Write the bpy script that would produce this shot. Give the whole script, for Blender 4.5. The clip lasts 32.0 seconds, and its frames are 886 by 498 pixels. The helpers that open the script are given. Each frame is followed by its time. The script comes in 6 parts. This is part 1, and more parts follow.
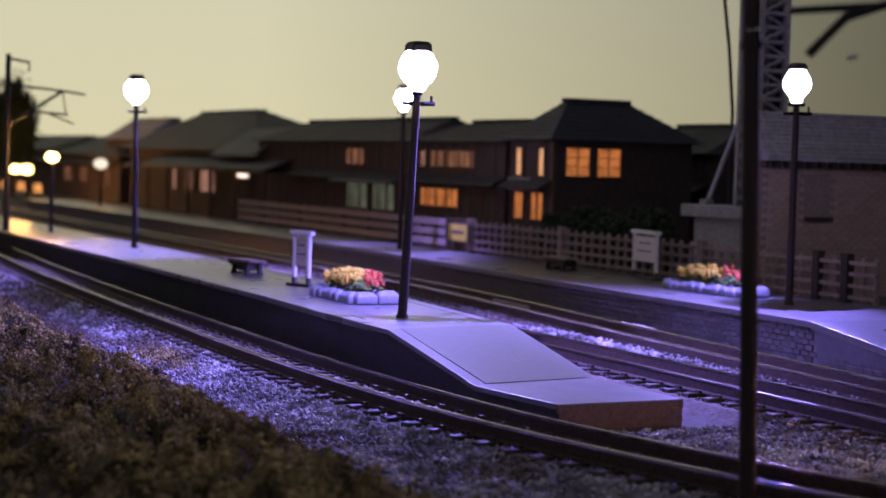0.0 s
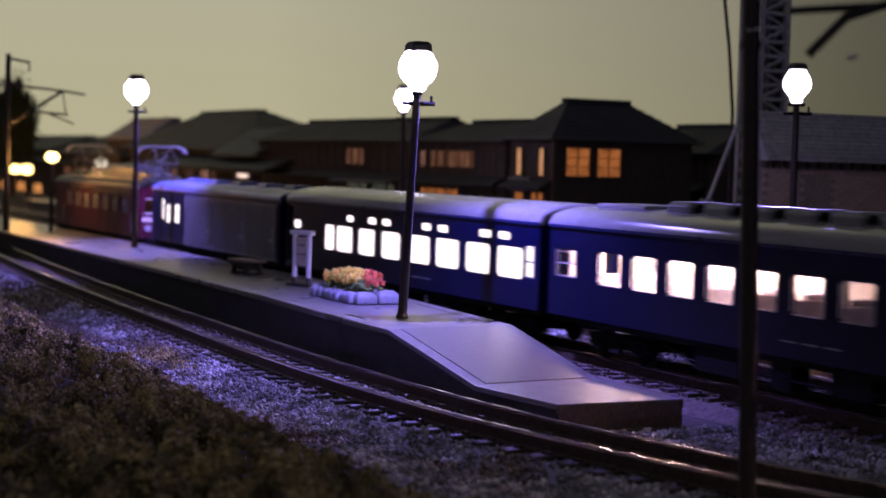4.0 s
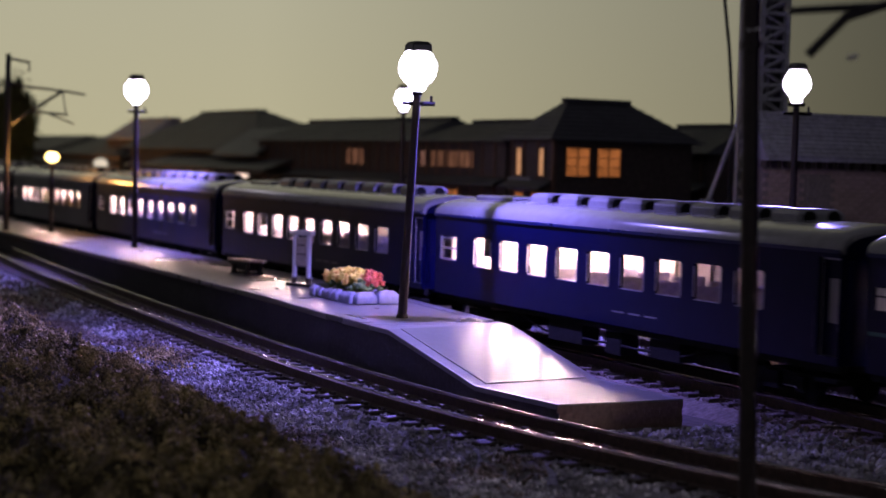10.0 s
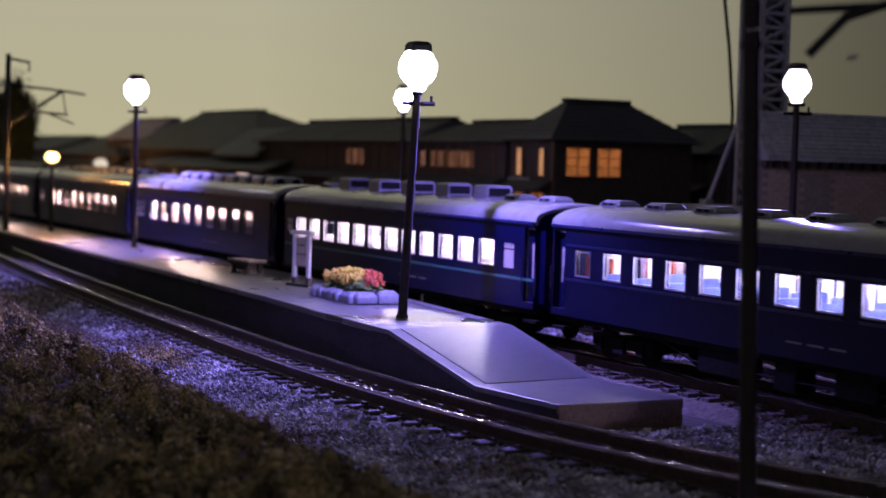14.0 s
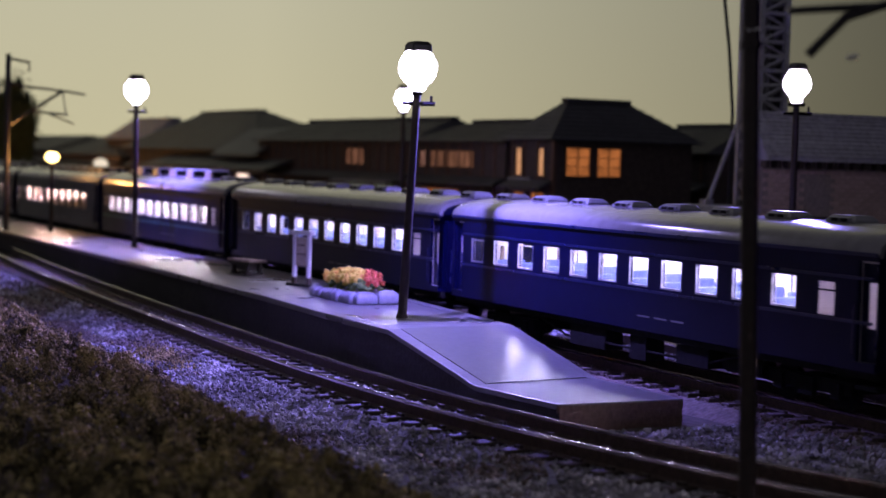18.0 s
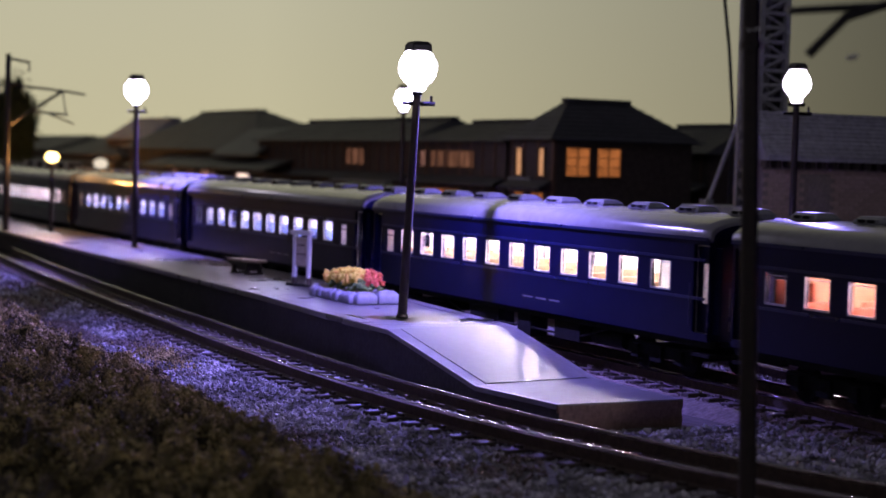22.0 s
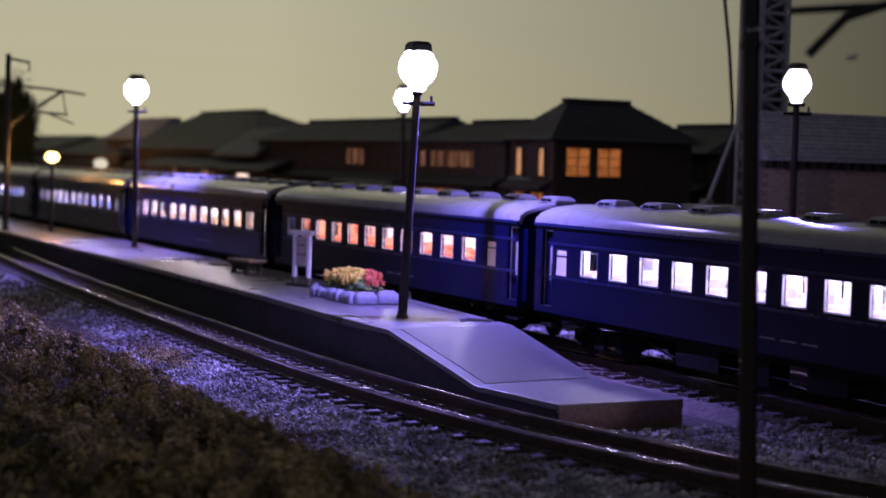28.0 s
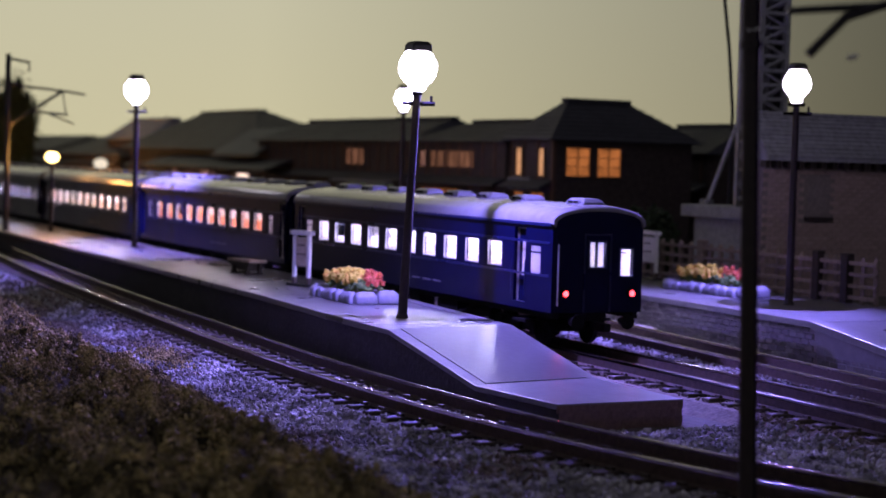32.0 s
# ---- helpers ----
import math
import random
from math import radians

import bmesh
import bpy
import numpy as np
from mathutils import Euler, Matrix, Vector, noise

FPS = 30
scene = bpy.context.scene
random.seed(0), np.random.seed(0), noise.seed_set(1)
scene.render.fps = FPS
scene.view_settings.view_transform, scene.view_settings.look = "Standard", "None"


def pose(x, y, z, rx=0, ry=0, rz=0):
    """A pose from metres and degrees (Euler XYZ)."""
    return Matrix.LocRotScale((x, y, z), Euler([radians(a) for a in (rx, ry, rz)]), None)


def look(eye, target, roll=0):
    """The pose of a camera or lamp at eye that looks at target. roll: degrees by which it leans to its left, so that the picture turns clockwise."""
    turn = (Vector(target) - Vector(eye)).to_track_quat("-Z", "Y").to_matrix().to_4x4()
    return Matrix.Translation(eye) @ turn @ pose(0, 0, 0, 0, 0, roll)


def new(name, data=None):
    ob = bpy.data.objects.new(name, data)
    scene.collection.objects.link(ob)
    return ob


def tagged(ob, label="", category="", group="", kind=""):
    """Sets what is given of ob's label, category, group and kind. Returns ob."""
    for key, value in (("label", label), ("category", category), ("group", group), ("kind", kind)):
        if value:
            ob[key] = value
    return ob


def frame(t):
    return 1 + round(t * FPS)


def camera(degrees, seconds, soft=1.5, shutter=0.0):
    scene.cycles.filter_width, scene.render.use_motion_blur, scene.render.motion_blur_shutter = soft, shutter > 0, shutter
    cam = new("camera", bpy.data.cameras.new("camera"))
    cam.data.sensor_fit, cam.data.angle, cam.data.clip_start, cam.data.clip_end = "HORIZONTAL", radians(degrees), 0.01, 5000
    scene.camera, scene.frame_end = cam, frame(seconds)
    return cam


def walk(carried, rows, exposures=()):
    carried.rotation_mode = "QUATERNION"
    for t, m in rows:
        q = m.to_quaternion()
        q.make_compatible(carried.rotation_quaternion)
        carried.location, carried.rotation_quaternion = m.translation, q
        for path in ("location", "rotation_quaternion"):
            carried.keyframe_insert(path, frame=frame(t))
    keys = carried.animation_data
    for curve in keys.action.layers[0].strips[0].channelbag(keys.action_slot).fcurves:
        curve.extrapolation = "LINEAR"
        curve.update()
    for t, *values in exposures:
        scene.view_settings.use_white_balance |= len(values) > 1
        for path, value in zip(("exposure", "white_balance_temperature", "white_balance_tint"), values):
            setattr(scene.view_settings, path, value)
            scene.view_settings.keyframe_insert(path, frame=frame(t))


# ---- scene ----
MM = 0.001
# The layout is an N-gauge model: all the lengths below are millimetres, MM turns them into metres.
# x runs along the through track, y across it away from the camera, z = 0 is the top of the rails.
cam = camera(28.4, 32.0, soft=1.5, shutter=0.5)
EYE = Vector((241.4, -161.3, 33.2)) * MM
AIM = EYE + Vector((-0.90074, 0.43148, -0.05005))
cam.data.dof.use_dof = True
cam.data.dof.focus_distance = 0.275
cam.data.dof.aperture_fstop = 54
walk(cam, [(0.0, look(EYE, AIM, 1.63)), (32.0, look(EYE, AIM, 1.63))],
     exposures=[(0.0, 0.66), (1.0, 0.56), (2.0, 0.55), (2.5, 0.32), (3.0, 0.12), (3.5, 0.08), (5.5, 0.08), (13.0, 0.10), (17.0, 0.22), (18.0, 0.32), (19.0, 0.24), (20.0, 0.22), (22.0, 0.30), (23.0, 0.36), (24.0, 0.38), (25.0, 0.22), (28.0, 0.17), (30.0, 0.26), (32.0, 0.42)])

# ---- world: a dim room ----
world = bpy.data.worlds.new("dim_room")
scene.world = world
world.use_nodes = True
world.node_tree.nodes["Background"].inputs[0].default_value = (0.86, 0.82, 1.0, 1)
world.node_tree.nodes["Background"].inputs[1].default_value = 0.085


# ---- materials ----
def mat(name, color, rough=0.6, metal=0.0, grain=2.0, vary=0.25, bump=0.15, dirt=(0.5, 0.5, 0.5), dirty=0.0, coat=0.0,
        each=0.0, tone=None, spec=0.5, rv=0.12):
    """A painted or mineral surface: grain is the size of its fine variation in millimetres."""
    m = bpy.data.materials.new(name)
    m.use_nodes = True
    nt = m.node_tree
    b = nt.nodes["Principled BSDF"]
    b.inputs["Roughness"].default_value = rough
    b.inputs["Metallic"].default_value = metal
    b.inputs["Coat Weight"].default_value = coat
    b.inputs["Specular IOR Level"].default_value = spec
    co = nt.nodes.new("ShaderNodeTexCoord")
    fine = nt.nodes.new("ShaderNodeTexNoise")
    fine.inputs["Scale"].default_value = 1000 / grain
    fine.inputs["Detail"].default_value = 5
    nt.links.new(co.outputs["Object"], fine.inputs["Vector"])
    wide = nt.nodes.new("ShaderNodeTexNoise")
    wide.inputs["Scale"].default_value = 1000 / (grain * 9)
    wide.inputs["Detail"].default_value = 3
    nt.links.new(co.outputs["Object"], wide.inputs["Vector"])
    ramp = nt.nodes.new("ShaderNodeMapRange")
    ramp.inputs[1].default_value, ramp.inputs[2].default_value = 0.3, 0.7
    ramp.inputs[3].default_value, ramp.inputs[4].default_value = 1 - vary, 1 + vary
    nt.links.new(fine.outputs["Fac"], ramp.inputs[0])
    mul = nt.nodes.new("ShaderNodeMix")
    mul.data_type, mul.blend_type = "RGBA", "MULTIPLY"
    mul.inputs[0].default_value = 1
    mul.inputs[6].default_value = (*color, 1)
    nt.links.new(ramp.outputs[0], mul.inputs[7])
    out = mul.outputs[2]
    if tone or dirty:
        step = nt.nodes.new("ShaderNodeMapRange")
        step.inputs[1].default_value, step.inputs[2].default_value = 0.42, 0.68
        step.inputs[3].default_value, step.inputs[4].default_value = 0, dirty or 0.8
        nt.links.new(wide.outputs["Fac"], step.inputs[0])
        mix = nt.nodes.new("ShaderNodeMix")
        mix.data_type = "RGBA"
        nt.links.new(step.outputs[0], mix.inputs[0])
        nt.links.new(out, mix.inputs[6])
        mix.inputs[7].default_value = (*(tone or dirt), 1)
        out = mix.outputs[2]
    if each:
        info = nt.nodes.new("ShaderNodeObjectInfo")
        r2 = nt.nodes.new("ShaderNodeMapRange")
        r2.inputs[3].default_value, r2.inputs[4].default_value = 1 - each, 1 + each
        nt.links.new(info.outputs["Random"], r2.inputs[0])
        m2 = nt.nodes.new("ShaderNodeMix")
        m2.data_type, m2.blend_type = "RGBA", "MULTIPLY"
        m2.inputs[0].default_value = 1
        nt.links.new(out, m2.inputs[6])
        nt.links.new(r2.outputs[0], m2.inputs[7])
        out = m2.outputs[2]
    nt.links.new(out, b.inputs["Base Color"])
    rr = nt.nodes.new("ShaderNodeMapRange")
    rr.inputs[3].default_value, rr.inputs[4].default_value = max(0.03, rough - rv), min(1, rough + rv)
    nt.links.new(wide.outputs["Fac"], rr.inputs[0])
    nt.links.new(rr.outputs[0], b.inputs["Roughness"])
    if bump:
        bp = nt.nodes.new("ShaderNodeBump")
        bp.inputs["Strength"].default_value = bump
        bp.inputs["Distance"].default_value = grain * 0.0003
        nt.links.new(fine.outputs["Fac"], bp.inputs["Height"])
        nt.links.new(bp.outputs["Normal"], b.inputs["Normal"])
    return m


def island(name, colors, rough=0.9, patch=0.0, size=9.0):
    """Loose stuff (stones, tufts): each island takes its own colour out of the list."""
    m = bpy.data.materials.new(name)
    m.use_nodes = True
    nt = m.node_tree
    b = nt.nodes["Principled BSDF"]
    b.inputs["Roughness"].default_value = rough
    g = nt.nodes.new("ShaderNodeNewGeometry")
    r = nt.nodes.new("ShaderNodeValToRGB")
    r.color_ramp.interpolation = "LINEAR"
    n = len(colors)
    r.color_ramp.elements[0].color = (*colors[0], 1)
    r.color_ramp.elements[1].color = (*colors[-1], 1)
    for i in range(1, n - 1):
        e = r.color_ramp.elements.new(i / (n - 1))
        e.color = (*colors[i], 1)
    nt.links.new(g.outputs["Random Per Island"], r.inputs[0])
    out = r.outputs[0]
    if patch:
        co = nt.nodes.new("ShaderNodeTexCoord")
        no = nt.nodes.new("ShaderNodeTexNoise")
        no.inputs["Scale"].default_value = 1000 / size
        no.inputs["Detail"].default_value = 2
        nt.links.new(co.outputs["Object"], no.inputs["Vector"])
        mr = nt.nodes.new("ShaderNodeMapRange")
        mr.inputs[1].default_value, mr.inputs[2].default_value = 0.38, 0.62
        mr.inputs[3].default_value, mr.inputs[4].default_value = 1 - patch, 1 + patch
        nt.links.new(no.outputs["Fac"], mr.inputs[0])
        mu = nt.nodes.new("ShaderNodeMix")
        mu.data_type, mu.blend_type = "RGBA", "MULTIPLY"
        mu.inputs[0].default_value = 1
        nt.links.new(out, mu.inputs[6])
        nt.links.new(mr.outputs[0], mu.inputs[7])
        out = mu.outputs[2]
    nt.links.new(out, b.inputs["Base Color"])
    return m


def glow(name, color, strength, patch=0.0, size=6.0):
    m = bpy.data.materials.new(name)
    m.use_nodes = True
    nt = m.node_tree
    nt.nodes.remove(nt.nodes["Principled BSDF"])
    e = nt.nodes.new("ShaderNodeEmission")
    e.inputs[0].default_value = (*color, 1)
    e.inputs[1].default_value = strength
    if patch:
        co = nt.nodes.new("ShaderNodeTexCoord")
        n = nt.nodes.new("ShaderNodeTexNoise")
        n.inputs["Scale"].default_value = 1000 / size
        nt.links.new(co.outputs["Object"], n.inputs["Vector"])
        r = nt.nodes.new("ShaderNodeMapRange")
        r.inputs[1].default_value, r.inputs[2].default_value = 0.3, 0.7
        r.inputs[3].default_value, r.inputs[4].default_value = strength * (1 - patch), strength * (1 + patch)
        nt.links.new(n.outputs["Fac"], r.inputs[0])
        nt.links.new(r.outputs[0], e.inputs[1])
    nt.links.new(e.outputs[0], nt.nodes["Material Output"].inputs[0])
    return m


def pane_mat(name, tint=(1, 1, 1), gloss=0.08):
    m = bpy.data.materials.new(name)
    m.use_nodes = True
    nt = m.node_tree
    nt.nodes.remove(nt.nodes["Principled BSDF"])
    t = nt.nodes.new("ShaderNodeBsdfTransparent")
    t.inputs[0].default_value = (*tint, 1)
    g = nt.nodes.new("ShaderNodeBsdfGlossy")
    g.inputs["Roughness"].default_value = 0.06
    fr = nt.nodes.new("ShaderNodeLayerWeight")
    pw = nt.nodes.new("ShaderNodeMath")
    pw.operation = "POWER"
    pw.inputs[1].default_value = 4.0
    nt.links.new(fr.outputs["Facing"], pw.inputs[0])
    ad = nt.nodes.new("ShaderNodeMath")
    ad.operation = "MULTIPLY_ADD"
    ad.inputs[1].default_value, ad.inputs[2].default_value = 0.5, 0.03
    nt.links.new(pw.outputs[0], ad.inputs[0])
    mx = nt.nodes.new("ShaderNodeMixShader")
    nt.links.new(ad.outputs[0], mx.inputs[0])
    nt.links.new(t.outputs[0], mx.inputs[1])
    nt.links.new(g.outputs[0], mx.inputs[2])
    nt.links.new(mx.outputs[0], nt.nodes["Material Output"].inputs[0])
    return m


def milky_mat(name, color, through_share=0.6):
    m = bpy.data.materials.new(name)
    m.use_nodes = True
    nt = m.node_tree
    b = nt.nodes["Principled BSDF"]
    b.inputs["Base Color"].default_value = (*color, 1)
    b.inputs["Roughness"].default_value = 0.25
    t = nt.nodes.new("ShaderNodeBsdfTranslucent")
    n = nt.nodes.new("ShaderNodeTexNoise")
    n.inputs["Scale"].default_value = 600
    r = nt.nodes.new("ShaderNodeMapRange")
    r.inputs[3].default_value, r.inputs[4].default_value = 0.8, 1.15
    nt.links.new(n.outputs["Fac"], r.inputs[0])
    mu = nt.nodes.new("ShaderNodeMix")
    mu.data_type, mu.blend_type = "RGBA", "MULTIPLY"
    mu.inputs[0].default_value = 1
    mu.inputs[6].default_value = (*color, 1)
    nt.links.new(r.outputs[0], mu.inputs[7])
    nt.links.new(mu.outputs[2], t.inputs[0])
    mx = nt.nodes.new("ShaderNodeMixShader")
    mx.inputs[0].default_value = through_share
    nt.links.new(b.outputs[0], mx.inputs[1])
    nt.links.new(t.outputs[0], mx.inputs[2])
    nt.links.new(mx.outputs[0], nt.nodes["Material Output"].inputs[0])
    return m


LAMP = (0.272, 0.212, 1.0)
